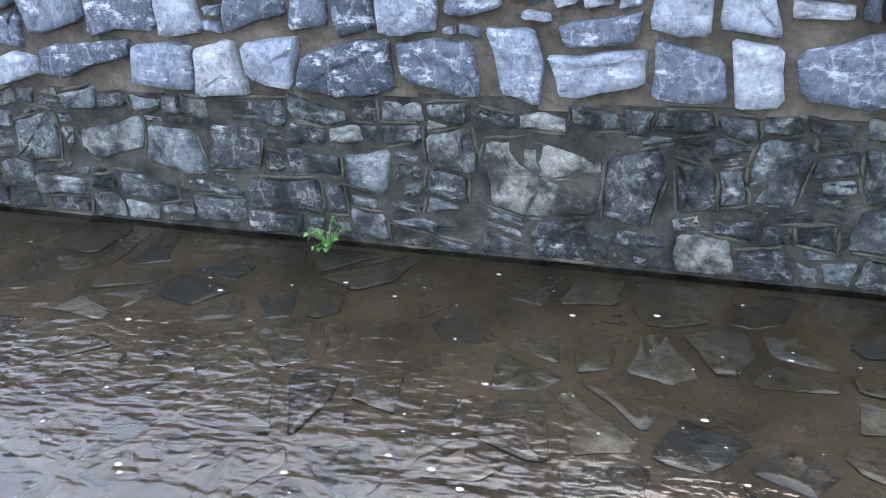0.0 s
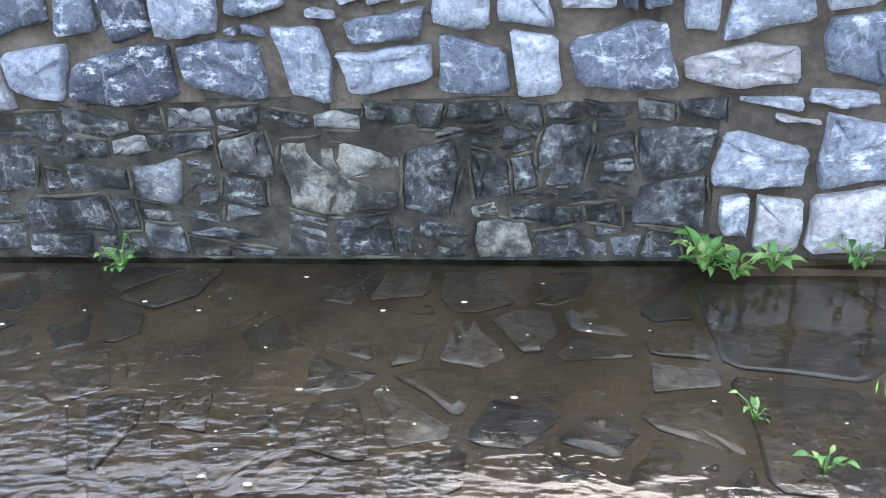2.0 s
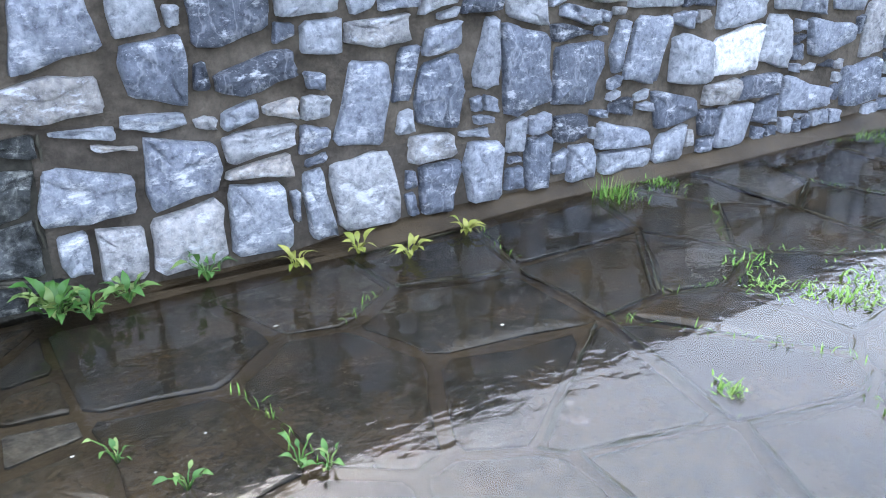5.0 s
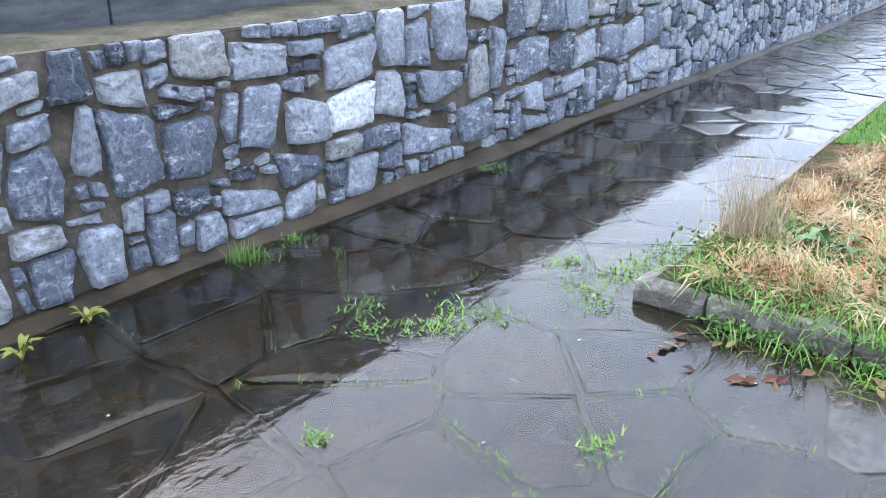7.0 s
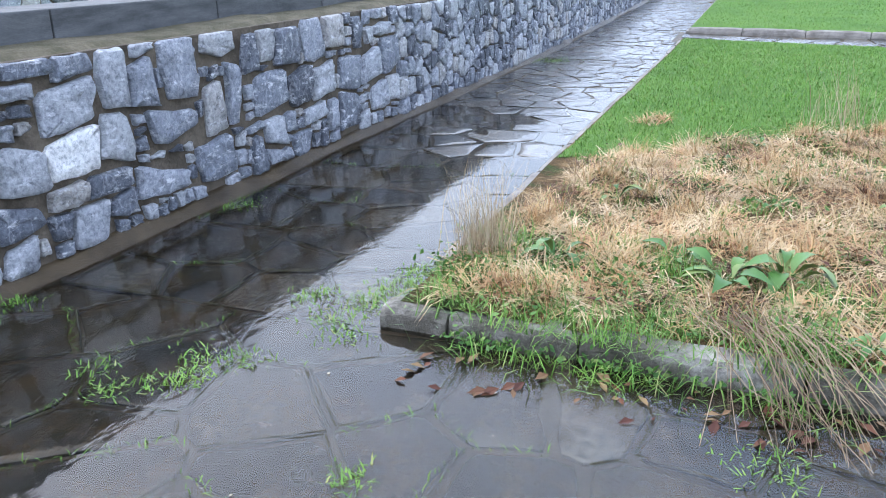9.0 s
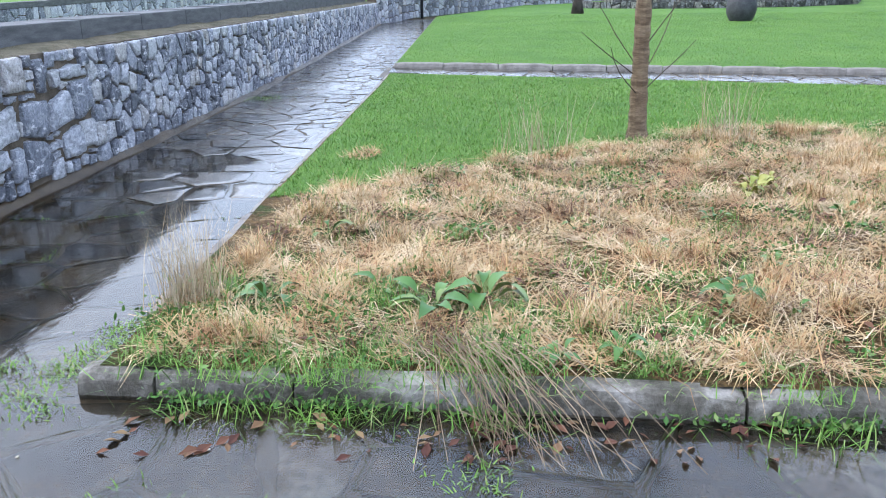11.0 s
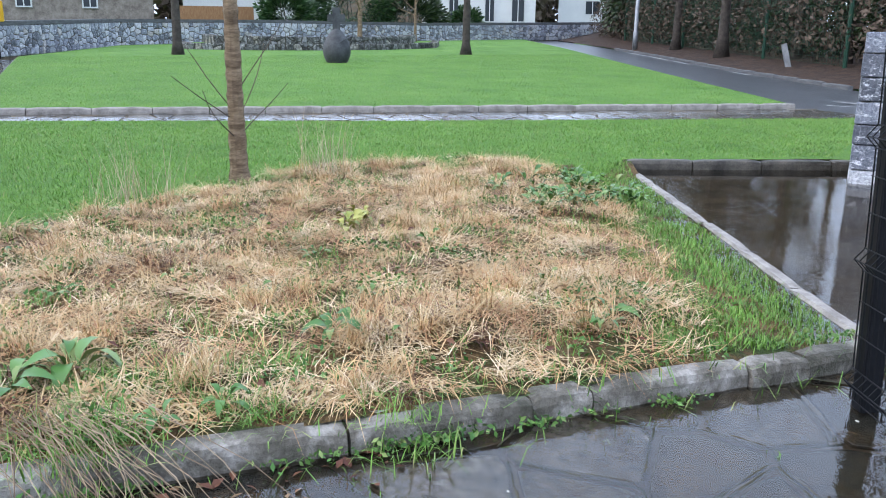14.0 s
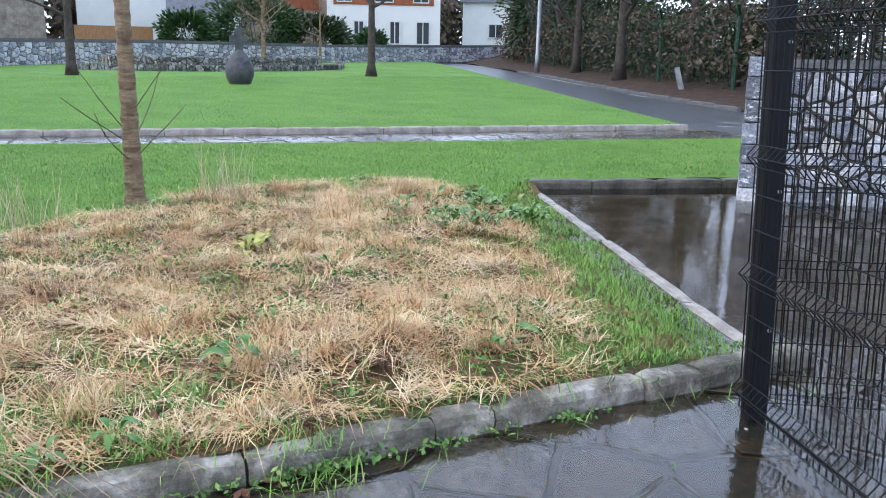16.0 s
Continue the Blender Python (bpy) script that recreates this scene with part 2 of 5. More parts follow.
JOINT_MOSS = plain("mossy_joint_silt", (0.03, 0.036, 0.015), (0.13, 0.11, 0.065), 6, 0.7, 0.9, 0.01, 60)
WATER, n, l = nodes_of("rippled_shallow_water")
for old in [x for x in n if x.type == "BSDF_PRINCIPLED"]:
    n.remove(old)
clear, shine, mix, fres, kb = (n.new("ShaderNode" + k) for k in ("BsdfTransparent", "BsdfGlossy", "MixShader", "Fresnel", "Bump"))
clear.inputs[0].default_value = (0.76, 0.74, 0.69, 1)
shine.inputs["Roughness"].default_value = 0.02
fres.inputs["IOR"].default_value = 1.52
tcw, sep, far = n.new("ShaderNodeTexCoord"), n.new("ShaderNodeSeparateXYZ"), n.new("ShaderNodeMapRange")
l.new(tcw.outputs["Object"], sep.inputs[0])
l.new(sep.outputs["X"], far.inputs["Value"])
for k, v in (("From Min", -0.5), ("From Max", 0.9), ("To Min", 1.0), ("To Max", 0.0)):
    far.inputs[k].default_value = v
calm = ramp(n, l, tone(n, l, 0.9, 3, 0.6), ((0.4, (0.05, 0.05, 0.05)), (0.6, (0.27, 0.27, 0.27))))
wind = blend(n, l, calm, (1.0, 1.0, 1.0), far.outputs[0])
lee = n.new("ShaderNodeMapRange")
l.new(sep.outputs["X"], lee.inputs["Value"])
for k, v in (("From Min", 4.3), ("From Max", 4.8), ("To Min", 0.0), ("To Max", 1.0)):
    lee.inputs[k].default_value = v
wind = blend(n, l, wind, (0.08, 0.08, 0.08), lee.outputs[0])
waves = blend(n, l, tone(n, l, 8, 2, 0.5, stretch=(0.75, 1.45, 1)), tone(n, l, 22, 2, 0.5, stretch=(0.8, 1.3, 1)), 0.35)
l.new(blend(n, l, (0.5, 0.5, 0.5), waves, wind), kb.inputs["Height"])
kb.inputs["Strength"].default_value, kb.inputs["Distance"].default_value = 1.0, 0.022
l.new(kb.outputs[0], shine.inputs["Normal"])
l.new(kb.outputs[0], fres.inputs["Normal"])
l.new(fres.outputs[0], mix.inputs[0])
l.new(clear.outputs[0], mix.inputs[1])
l.new(shine.outputs[0], mix.inputs[2])
l.new(mix.outputs[0], n["Material Output"].inputs["Surface"])


# ---- building helpers ----
rng = random.Random(7)


class Acc:
    """Gathers vertices and faces for one mesh."""

    def __init__(self):
        self.v, self.f, self.s = [], [], []

    def add(self, vs, fs, soft_from=None):
        k = len(self.v)
        if soft_from is not None:
            self.s.extend(range(len(self.f) + soft_from, len(self.f) + len(fs)))
        self.v.extend(vs)
        self.f.extend([tuple(i + k for i in q) for q in fs])

    def box(self, a, b, m=None):
        vs = [Vector((x, y, z)) for z in (a[2], b[2]) for y in (a[1], b[1]) for x in (a[0], b[0])]
        if m is not None:
            vs = [m @ q for q in vs]
        self.add(vs, [(0, 2, 3, 1), (4, 5, 7, 6), (0, 1, 5, 4), (2, 6, 7, 3), (0, 4, 6, 2), (1, 3, 7, 5)])

    def tube(self, pts, radii, sides=6, cap=True):
        pts = [Vector(p) for p in pts]
        vs, fs = [], []
        for i, p in enumerate(pts):
            d = (pts[min(i + 1, len(pts) - 1)] - pts[max(i - 1, 0)]).normalized()
            u = d.orthogonal().normalized() if i == 0 else (u - d * u.dot(d)).normalized()
            w = d.cross(u)
            for k in range(sides):
                a = 2 * math.pi * k / sides
                vs.append(p + (u * math.cos(a) + w * math.sin(a)) * radii[i])
        for i in range(len(pts) - 1):
            for k in range(sides):
                fs.append((i * sides + k, i * sides + (k + 1) % sides, (i + 1) * sides + (k + 1) % sides, (i + 1) * sides + k))
        if cap:
            fs.append(tuple(range(sides - 1, -1, -1)))
            fs.append(tuple((len(pts) - 1) * sides + k for k in range(sides)))
        self.add(vs, fs)

    def mesh(self, name, material, smooth=False):
        me = bpy.data.meshes.new(name)
        me.from_pydata([tuple(q) for q in self.v], [], self.f)
        me.materials.append(material)
        if smooth:
            me.polygons.foreach_set("use_smooth", [True] * len(me.polygons))
        for i in self.s:
            me.polygons[i].use_smooth = True
        me.update()
        return me


def part(name, acc, material, parent=None, label="", smooth=False, bevel=0.0):
    me = acc.mesh(name, material, smooth)
    if bevel:
        bm = bmesh.new()
        bm.from_mesh(me)
        bmesh.ops.bevel(bm, geom=list(bm.edges), offset=bevel, segments=2, affect="EDGES", profile=0.6)
        bm.to_mesh(me)
        bm.free()
    ob = new(name, me)
    if parent is not None:
        ob.parent = parent
    if label:
        ob["label"] = label
    return ob


def empty(name, at=(0, 0, 0)):
    ob = new(name)
    ob.location = at
    return ob


def clip(poly, px, py, nx, ny):
    """The part of a convex polygon on the side of a line to which (nx, ny) does not point."""
    out = []
    for i, (ax, ay) in enumerate(poly):
        bx, by = poly[(i + 1) % len(poly)]
        da, db = (ax - px) * nx + (ay - py) * ny, (bx - px) * nx + (by - py) * ny
        if da <= 0:
            out.append((ax, ay))
        if (da < 0 < db) or (db < 0 < da):
            t = da / (da - db)
            out.append((ax + t * (bx - ax), ay + t * (by - ay)))
    return out


def cells(seeds, bounds, gap):
    """Crazy-paving cells round the seeds, with a joint of width gap between them."""
    x0, x1, y0, y1 = bounds
    pts = np.array(seeds)
    made = []
    for i, (sx, sy) in enumerate(seeds):
        poly = [(x0, y0), (x1, y0), (x1, y1), (x0, y1)]
        d = np.hypot(pts[:, 0] - sx, pts[:, 1] - sy)
        for j in np.argsort(d)[1:22]:
            ox, oy = pts[j]
            k = d[j]
            nx, ny = (ox - sx) / k, (oy - sy) / k
            poly = clip(poly, sx + nx * (k / 2 - gap / 2), sy + ny * (k / 2 - gap / 2), nx, ny)
            if len(poly) < 3:
                break
        if len(poly) >= 3:
            made.append(poly)
    return made


def soften(poly, r, cut=0.12):
    """Cut a polygon's corners and shake its edges."""
    out = []
    for i, p in enumerate(poly):
        a, b = poly[i - 1], poly[(i + 1) % len(poly)]
        for q in (a, b):
            k = cut * (0.4 + 1.2 * r.random())
            out.append((p[0] + (q[0] - p[0]) * k, p[1] + (q[1] - p[1]) * k))
        k, j = 0.5 + r.uniform(-0.15, 0.15), r.uniform(-0.045, 0.012)
        dx, dy = b[0] - p[0], b[1] - p[1]
        out.append((p[0] + dx * k + dy * j, p[1] + dy * k - dx * j))
    return out


def block(poly, place, proud, sink, r, rugged=0.012, inset=0.93):
    """A stone: an outline, a proud rim and an uneven face. place maps (u, v, out) into the world."""
    cx, cy = sum(p[0] for p in poly) / len(poly), sum(p[1] for p in poly) / len(poly)
    k, vs, fs = len(poly), [], []
    tx, ty = r.uniform(-1, 1) * rugged * 3, r.uniform(-1, 1) * rugged * 3
    for p in poly:
        vs.append(place(p[0], p[1], -sink))
    for p in poly:
        vs.append(place(p[0] * 0.98 + cx * 0.02, p[1] * 0.98 + cy * 0.02, proud * (0.3 + 0.35 * r.random())))
    for q0, jit in ((inset, 1.0), (0.5, 1.3)):
        for p in poly:
            q = q0 + 0.1 * (r.random() - 0.5)
            x, y = p[0] * q + cx * (1 - q), p[1] * q + cy * (1 - q)
            vs.append(place(x, y, proud + jit * rugged * (r.random() - 0.5) + tx * (x - cx) + ty * (y - cy)))
    ex = max(p[0] for p in poly) - min(p[0] for p in poly)
    vs.append(place(cx + r.uniform(-0.14, 0.14) * ex, cy + r.uniform(-0.06, 0.06) * ex, proud + rugged * (r.random() - 0.5)))
    for ring in (0, 1, 2):
        for i in range(k):
            j = (i + 1) % k
            fs.append((ring * k + i, ring * k + j, (ring + 1) * k + j, (ring + 1) * k + i))
    for i in range(k):
        fs.append((3 * k + i, 3 * k + (i + 1) % k, 4 * k))
    return vs, fs


def climb(x):
    """Rise of the ground away from the flooded corner."""
    return 0.019 * max(0.0, x - 15.0)


def blades(name, spots, material, tall, wide, lean, seed, parent=None, bent=0.5, flow=False):
    """Many grass blades in one mesh: spots is an array of roots."""
    r = np.random.default_rng(seed)
    k = len(spots)
    h = tall[0] + (tall[1] - tall[0]) * r.random(k)
    w = wide * (0.6 + 0.8 * r.random(k))
    a, tilt = r.random(k) * 2 * np.pi, lean[0] + (lean[1] - lean[0]) * r.random(k)
    if flow:
        a = 4.5 * np.sin(1.9 * spots[:, 0] + 1.2 * np.sin(2.7 * spots[:, 1])) + 2.5 * np.cos(2.3 * spots[:, 1] - spots[:, 0]) + r.normal(0, 1.15, k)
    dx, dy = np.cos(a), np.sin(a)
    side = np.stack([-dy, dx, np.zeros(k)], 1) * w[:, None] / 2
    out = np.stack([dx * np.sin(tilt), dy * np.sin(tilt), np.cos(tilt)], 1)
    fall = tilt + bent * r.random(k)
    out2 = np.stack([dx * np.sin(fall), dy * np.sin(fall), np.cos(fall)], 1)
    mid = spots + out * (h * 0.55)[:, None]
    tip = mid + out2 * (h * 0.45)[:, None]
    v = np.stack([spots - side, spots + side, mid + side * 0.7, mid - side * 0.7, tip], 1).reshape(-1, 3)
    base = np.arange(k)[:, None] * 5
    quads, tris = base + np.array([[0, 1, 2, 3]]), base + np.array([[3, 2, 4]])
    me = bpy.data.meshes.new(name)
    me.vertices.add(len(v))
    me.vertices.foreach_set("co", v.ravel())
    loops = np.concatenate([quads, tris], 1).ravel()
    me.loops.add(len(loops))
    me.loops.foreach_set("vertex_index", loops)
    me.polygons.add(2 * k)
    me.polygons.foreach_set("loop_start", (np.arange(k)[:, None] * 7 + np.array([[0, 4]])).ravel())
    me.update(calc_edges=True)
    me.materials.append(material)
    ob = new(name, me)
    if parent is not None:
        ob.parent = parent
    return ob


def leaf_cloud(name, centres, material, size, seed, parent=None):
    """Small four-cornered leaves scattered about the given places, in one mesh."""
    r = np.random.default_rng(seed)
    k = len(centres)
    a, b = r.normal(size=(k, 3)), r.normal(size=(k, 3))
    a /= np.linalg.norm(a, axis=1)[:, None]
    b -= a * (a * b).sum(1)[:, None]
    b /= np.linalg.norm(b, axis=1)[:, None]
    s = (size * (0.6 + 0.8 * r.random(k)))[:, None]
    v = np.stack([centres - a * s, centres + b * s * 0.5, centres + a * s, centres - b * s * 0.5], 1).reshape(-1, 3)
    me = bpy.data.meshes.new(name)
    me.vertices.add(len(v))
    me.vertices.foreach_set("co", v.ravel())
    me.loops.add(4 * k)
    me.loops.foreach_set("vertex_index", np.arange(4 * k))
    me.polygons.add(k)
    me.polygons.foreach_set("loop_start", np.arange(k) * 4)
    me.update(calc_edges=True)
    me.materials.append(material)
    ob = new(name, me)
    if parent is not None:
        ob.parent = parent
    return ob


def inside(x, y, poly):
    hit = np.zeros(len(x), bool)
    for i in range(len(poly)):
        (ax, ay), (bx, by) = poly[i - 1], poly[i]
        with np.errstate(divide="ignore", invalid="ignore"):
            cut = (ay > y) != (by > y)
            hit ^= cut & (x < (bx - ax) * (y - ay) / (by - ay + 1e-12) + ax)
    return hit


def scatter(count, poly, seed, height):
    r = np.random.default_rng(seed)
    xs, ys = [p[0] for p in poly], [p[1] for p in poly]
    x, y = r.uniform(min(xs), max(xs), count * 3), r.uniform(min(ys), max(ys), count * 3)
    ok = inside(x, y, poly)
    x, y = x[ok][:count], y[ok][:count]
    return np.stack([x, y, height(x, y)], 1)


def sheet(name, poly, material, height, step):
    """A ground sheet over a polygon, cut into a grid and shaped by height(x, y)."""
    bm = bmesh.new()
    bm.faces.new([bm.verts.new((x, y, 0)) for x, y in poly])
    for axis in (0, 1):
        lo, hi = min(p[axis] for p in poly), max(p[axis] for p in poly)
        for k in range(1, int((hi - lo) / step) + 1):
            at, nrm = [0, 0, 0], [0, 0, 0]
            at[axis], nrm[axis] = lo + k * step, 1
            bmesh.ops.bisect_plane(bm, geom=bm.verts[:] + bm.edges[:] + bm.faces[:], plane_co=at, plane_no=nrm)
    co = np.array([tuple(v.co) for v in bm.verts])
    z = height(co[:, 0], co[:, 1])
    for v, q in zip(bm.verts, z):
        v.co.z = q
    bmesh.ops.recalc_face_normals(bm, faces=bm.faces)
    me = bpy.data.meshes.new(name)
    bm.to_mesh(me)
    bm.free()
    me.materials.append(material)
    me.polygons.foreach_set("use_smooth", [True] * len(me.polygons))
    return new(name, me)


def rise(x, y):
    return 0.019 * np.maximum(0.0, x - 15.0)


def lumps(x, y, s=1.0):
    return s * (0.5 * np.sin(1.7 * x + 0.6 * y) * np.cos(1.3 * y - 0.4 * x) + 0.3 * np.sin(4.1 * x - 2.3 * y) + 0.2 * np.cos(5.3 * y + 3.1 * x))


# ---- ground, paths and water ----
BED = [(4.5, 1.42), (16.95, 1.42), (12.65, -14.5), (8.92, -9.36), (9.98, -6.7), (4.17, -4.3)]
LAWN = [(18.1, 1.42), (35.8, 1.42), (46.0, -2.6), (52.0, -11.0), (54.0, -22.0), (58.0, -31.4), (44.0, -26.2), (34.5, -22.4), (24.0, -18.15), (15.2, -14.7)]
ROAD = [(15.2, -14.7), (24.0, -18.15), (34.5, -22.4), (44.0, -26.2), (58.0, -31.4), (62.0, -36.0), (44.0, -30.1), (33.5, -26.15), (26.5, -23.3), (19.0, -20.86), (8.0, -17.0), (8.9, -9.4), (13.0, -13.3)]
BANK = [(19.0, -20.86), (26.5, -23.3), (33.5, -26.15), (44.0, -30.1), (62.0, -36.0), (70.0, -60.0), (30.0, -50.0), (12.0, -30.0)]


def bed_height(x, y):
    edge = np.abs((x - 4.4) * 2.55 + (y + 4.3) * 5.85) / 6.38
    low = np.maximum(np.clip((edge - 0.1) / 1.2, 0, 1), np.clip((x - 9.3) / 0.6, 0, 1))
    return rise(x, y) - 0.012 + 0.12 * low * low * (3 - 2 * low) + 0.02 * lumps(x, y) * low * np.clip((13.0 - x) / 2.5, 0.12, 1)


def joint_floor(x, y):
    return rise(x, y) - 0.027 + 0.006 * np.sin(1.9 * x + 0.7 * y) * np.cos(1.4 * y - x * 0.8) + (y > 0.8) * (0.008 * np.clip((x - 2.3) * 0.7, 0, 1) + 0.0025 * np.clip(x - 4.6, 0, 8)) - 0.05 * np.clip((x - 4.3) * 2, 0, 1) * (y < 0)


def bank_height(x, y):
    off = np.clip(np.interp(x, (12.0, 19.0, 26.5, 33.5, 44.0, 62.0), (-18.0, -20.86, -23.3, -26.15, -30.1, -36.0)) - y, 0, 30)
    return rise(x, y) + 0.06 + 0.12 * np.minimum(off, 6) + 0.05 * lumps(x, y)


ground = sheet("ground", [(-400, -400), (700, -400), (700, 400), (-400, 400)], TURF, lambda x, y: rise(np.minimum(x, 90) - 15.5, y) - 0.14, 25)
tagged(ground, "green grassy ground reaching to the horizon", "ground", kind="structure")
bed = sheet("bed_ground", BED, THATCH, bed_height, 0.3)
tagged(bed, "lawn bed strewn with cut dry grass", "ground", kind="structure")
near_lawn = sheet("near_lawn_ground", [(7.5, 1.4), (16.95, 1.4), (12.65, -14.48), (8.94, -9.34), (9.99, -6.62), (9.2, -5.7), (9.9, -5.0), (10.6, -3.0), (9.2, -0.8)], TURF, lambda x, y: bed_height(x, y) + 0.006, 0.3)
tagged(near_lawn, "bright green mown lawn behind the straw bed", "lawn", kind="structure")
far_lawn = sheet("lawn_ground", LAWN, TURF, lambda x, y: rise(x, y) + 0.16, 1.2)
tagged(far_lawn, "bright green mown lawn beyond the cross path", "lawn", kind="structure")
road = sheet("road", ROAD, ASPHALT, lambda x, y: rise(x, y) + 0.01, 2.0)
tagged(road, "wet grey asphalt lane curving past the lawn", "road", kind="structure")
bank = sheet("bank_ground", BANK, SOIL, bank_height, 1.0)
tagged(bank, "brown earth bank covered in fallen leaves", "ground", kind="structure")
silt = sheet("path_bed", [(-12, -14), (4.5, -14), (9.0, -9.4), (10.25, -6.9), (4.5, -4.2), (4.6, 1.6), (36.5, 1.6), (36.5, 3.6), (-12, 3.6)], SILT, joint_floor, 0.5)
tagged(silt, "brown silt and mortar under flooded paving", "paving", kind="structure")
cross = sheet("cross_path_bed", [(16.7, 1.6), (18.3, 1.6), (15.0, -15.2), (12.9, -13.5)], SILT, lambda x, y: rise(x, y) + 0.07, 1.0)
tagged(cross, "silty bed of the narrow cross path", "paving", kind="structure")
pool = sheet("water", [(-12, -14), (11.0, -14), (11.0, 3.7), (-12, 3.7)], WATER, lambda x, y: 0 * x, 3.0)
pool.visible_shadow = False
tagged(pool, "shallow rippled rainwater flooding the stone path", "water", kind="structure")

# ---- river wall of rubble stone ----
UPPER_A = [(-2.83, -2.48, 0.64, 0.77), (-2.7, -2.55, 0.82, 0.95), (-2.53, -2.19, 0.88, 1.05), (-2.5, -2.0, 0.63, 0.86), (-2.19, -1.82, 0.84, 1.05), (-1.99, -1.68, 0.63, 0.82), (-1.82, -1.61, 0.87, 1.05), (-1.67, -1.45, 0.62, 0.86), (-1.5, -1.21, 0.88, 1.05), (-1.43, -1.2, 0.66, 0.88), (-1.21, -1.04, 0.89, 1.05), (-1.17, -0.78, 0.66, 0.87), (-1.02, -0.84, 0.88, 1.05), (-0.83, -0.58, 0.87, 1.05), (-0.75, -0.45, 0.65, 0.88), (-0.55, -0.34, 0.91, 1.05), (-0.4, -0.17, 0.64, 0.95), (-0.15, 0.18, 0.65, 0.84), (-0.14, 0.15, 0.86, 0.97), (0.18, 0.39, 0.89, 1.01), (0.2, 0.45, 0.66, 0.86), (0.41, 0.59, 0.9, 1.05), (0.47, 0.65, 0.66, 0.88), (0.65, 0.82, 0.96, 1.05)]
UPPER_B = [(0.66, 0.69, 0.65, 0.77), (0.84, 0.95, 0.95, 1.03)]
DARK_A = [(-2.72, -2.47, 0.27, 0.49), (-2.67, -2.57, 0.54, 0.61), (-2.4, -2.22, 0.54, 0.62), (-2.37, -2.0, 0.27, 0.51), (-2.22, -2.06, 0.55, 0.61), (-2.19, -1.89, 0.12, 0.23), (-2.0, -1.68, 0.24, 0.47), (-1.85, -1.78, 0.54, 0.61), (-1.77, -1.67, 0.53, 0.6), (-1.77, -1.53, 0.06, 0.16), (-1.74, -1.53, 0.17, 0.23), (-1.66, -1.4, 0.29, 0.47), (-1.58, -1.29, 0.52, 0.6), (-1.48, -1.15, 0.13, 0.26), (-1.27, -1.04, 0.3, 0.41), (-1.24, -1.01, 0.53, 0.62), (-1.11, -1.03, 0.15, 0.24), (-1.03, -0.81, 0.23, 0.43), (-0.83, -0.69, 0.45, 0.52), (-0.82, -0.67, 0.56, 0.62), (-0.67, -0.51, 0.24, 0.34), (-0.64, -0.49, 0.56, 0.62), (-0.64, -0.47, 0.37, 0.51), (-0.46, -0.29, 0.56, 0.61)]
DARK_B = [(-0.42, 0.02, 0.21, 0.52), (-0.28, -0.12, 0.55, 0.62), (-0.24, -0.01, 0.04, 0.17), (-0.06, 0.1, 0.56, 0.62), (0.07, 0.29, 0.19, 0.5), (0.11, 0.21, 0.56, 0.63), (0.22, 0.43, 0.56, 0.62), (0.33, 0.44, 0.27, 0.43), (0.33, 0.52, 0.03, 0.16), (0.44, 0.57, 0.55, 0.62), (0.47, 0.53, 0.31, 0.42), (0.47, 0.61, 0.18, 0.24), (0.56, 0.74, 0.03, 0.14), (0.58, 0.71, 0.59, 0.63), (0.58, 0.75, 0.3, 0.53), (0.62, 0.71, 0.15, 0.23), (0.69, 0.77, 0.25, 0.3), (0.73, 0.85, 0.59, 0.62), (0.76, 0.85, 0.17, 0.23), (0.93, 1.04, 0.57, 0.63), (0.93, 1.16, 0.14, 0.33), (0.93, 1.18, 0.35, 0.53), (1.06, 1.2, 0.56, 0.63)]
MIDDLE = [(0.64, 1.06, 0.65, 0.93), (0.65, 0.83, 0.97, 1.05), (0.84, 0.98, 0.95, 1.04), (1.04, 1.18, 0.87, 1.04), (1.06, 1.47, 0.65, 0.85), (1.19, 1.51, 0.86, 1.03), (1.47, 1.78, 0.68, 0.91), (1.5, 1.67, 0.94, 1.03), (1.74, 2.07, 0.85, 1.06), (1.84, 2.2, 0.67, 0.87), (2.11, 2.38, 0.97, 1.07), (2.17, 2.36, 0.8, 0.94), (2.32, 2.6, 0.42, 0.79), (2.39, 2.66, 0.83, 0.94)]
WASHED = [(1.2, 1.5, 0.29, 0.59), (1.25, 1.31, 0.14, 0.28), (1.28, 1.48, 0.6, 0.65), (1.38, 1.52, 0.09, 0.26), (1.41, 1.55, 0.5, 0.58), (1.49, 1.74, 0.57, 0.66), (1.56, 1.83, 0.09, 0.3), (1.56, 1.84, 0.31, 0.58), (1.75, 1.84, 0.57, 0.63), (1.85, 2.13, 0.35, 0.43), (1.85, 2.15, 0.44, 0.56), (1.86, 2.01, 0.58, 0.66), (1.86, 2.11, 0.1, 0.35), (2.02, 2.17, 0.57, 0.65), (2.11, 2.15, 0.17, 0.26), (2.16, 2.29, 0.1, 0.36), (2.17, 2.31, 0.43, 0.55), (2.18, 2.31, 0.56, 0.65), (2.3, 2.64, 0.08, 0.39)]
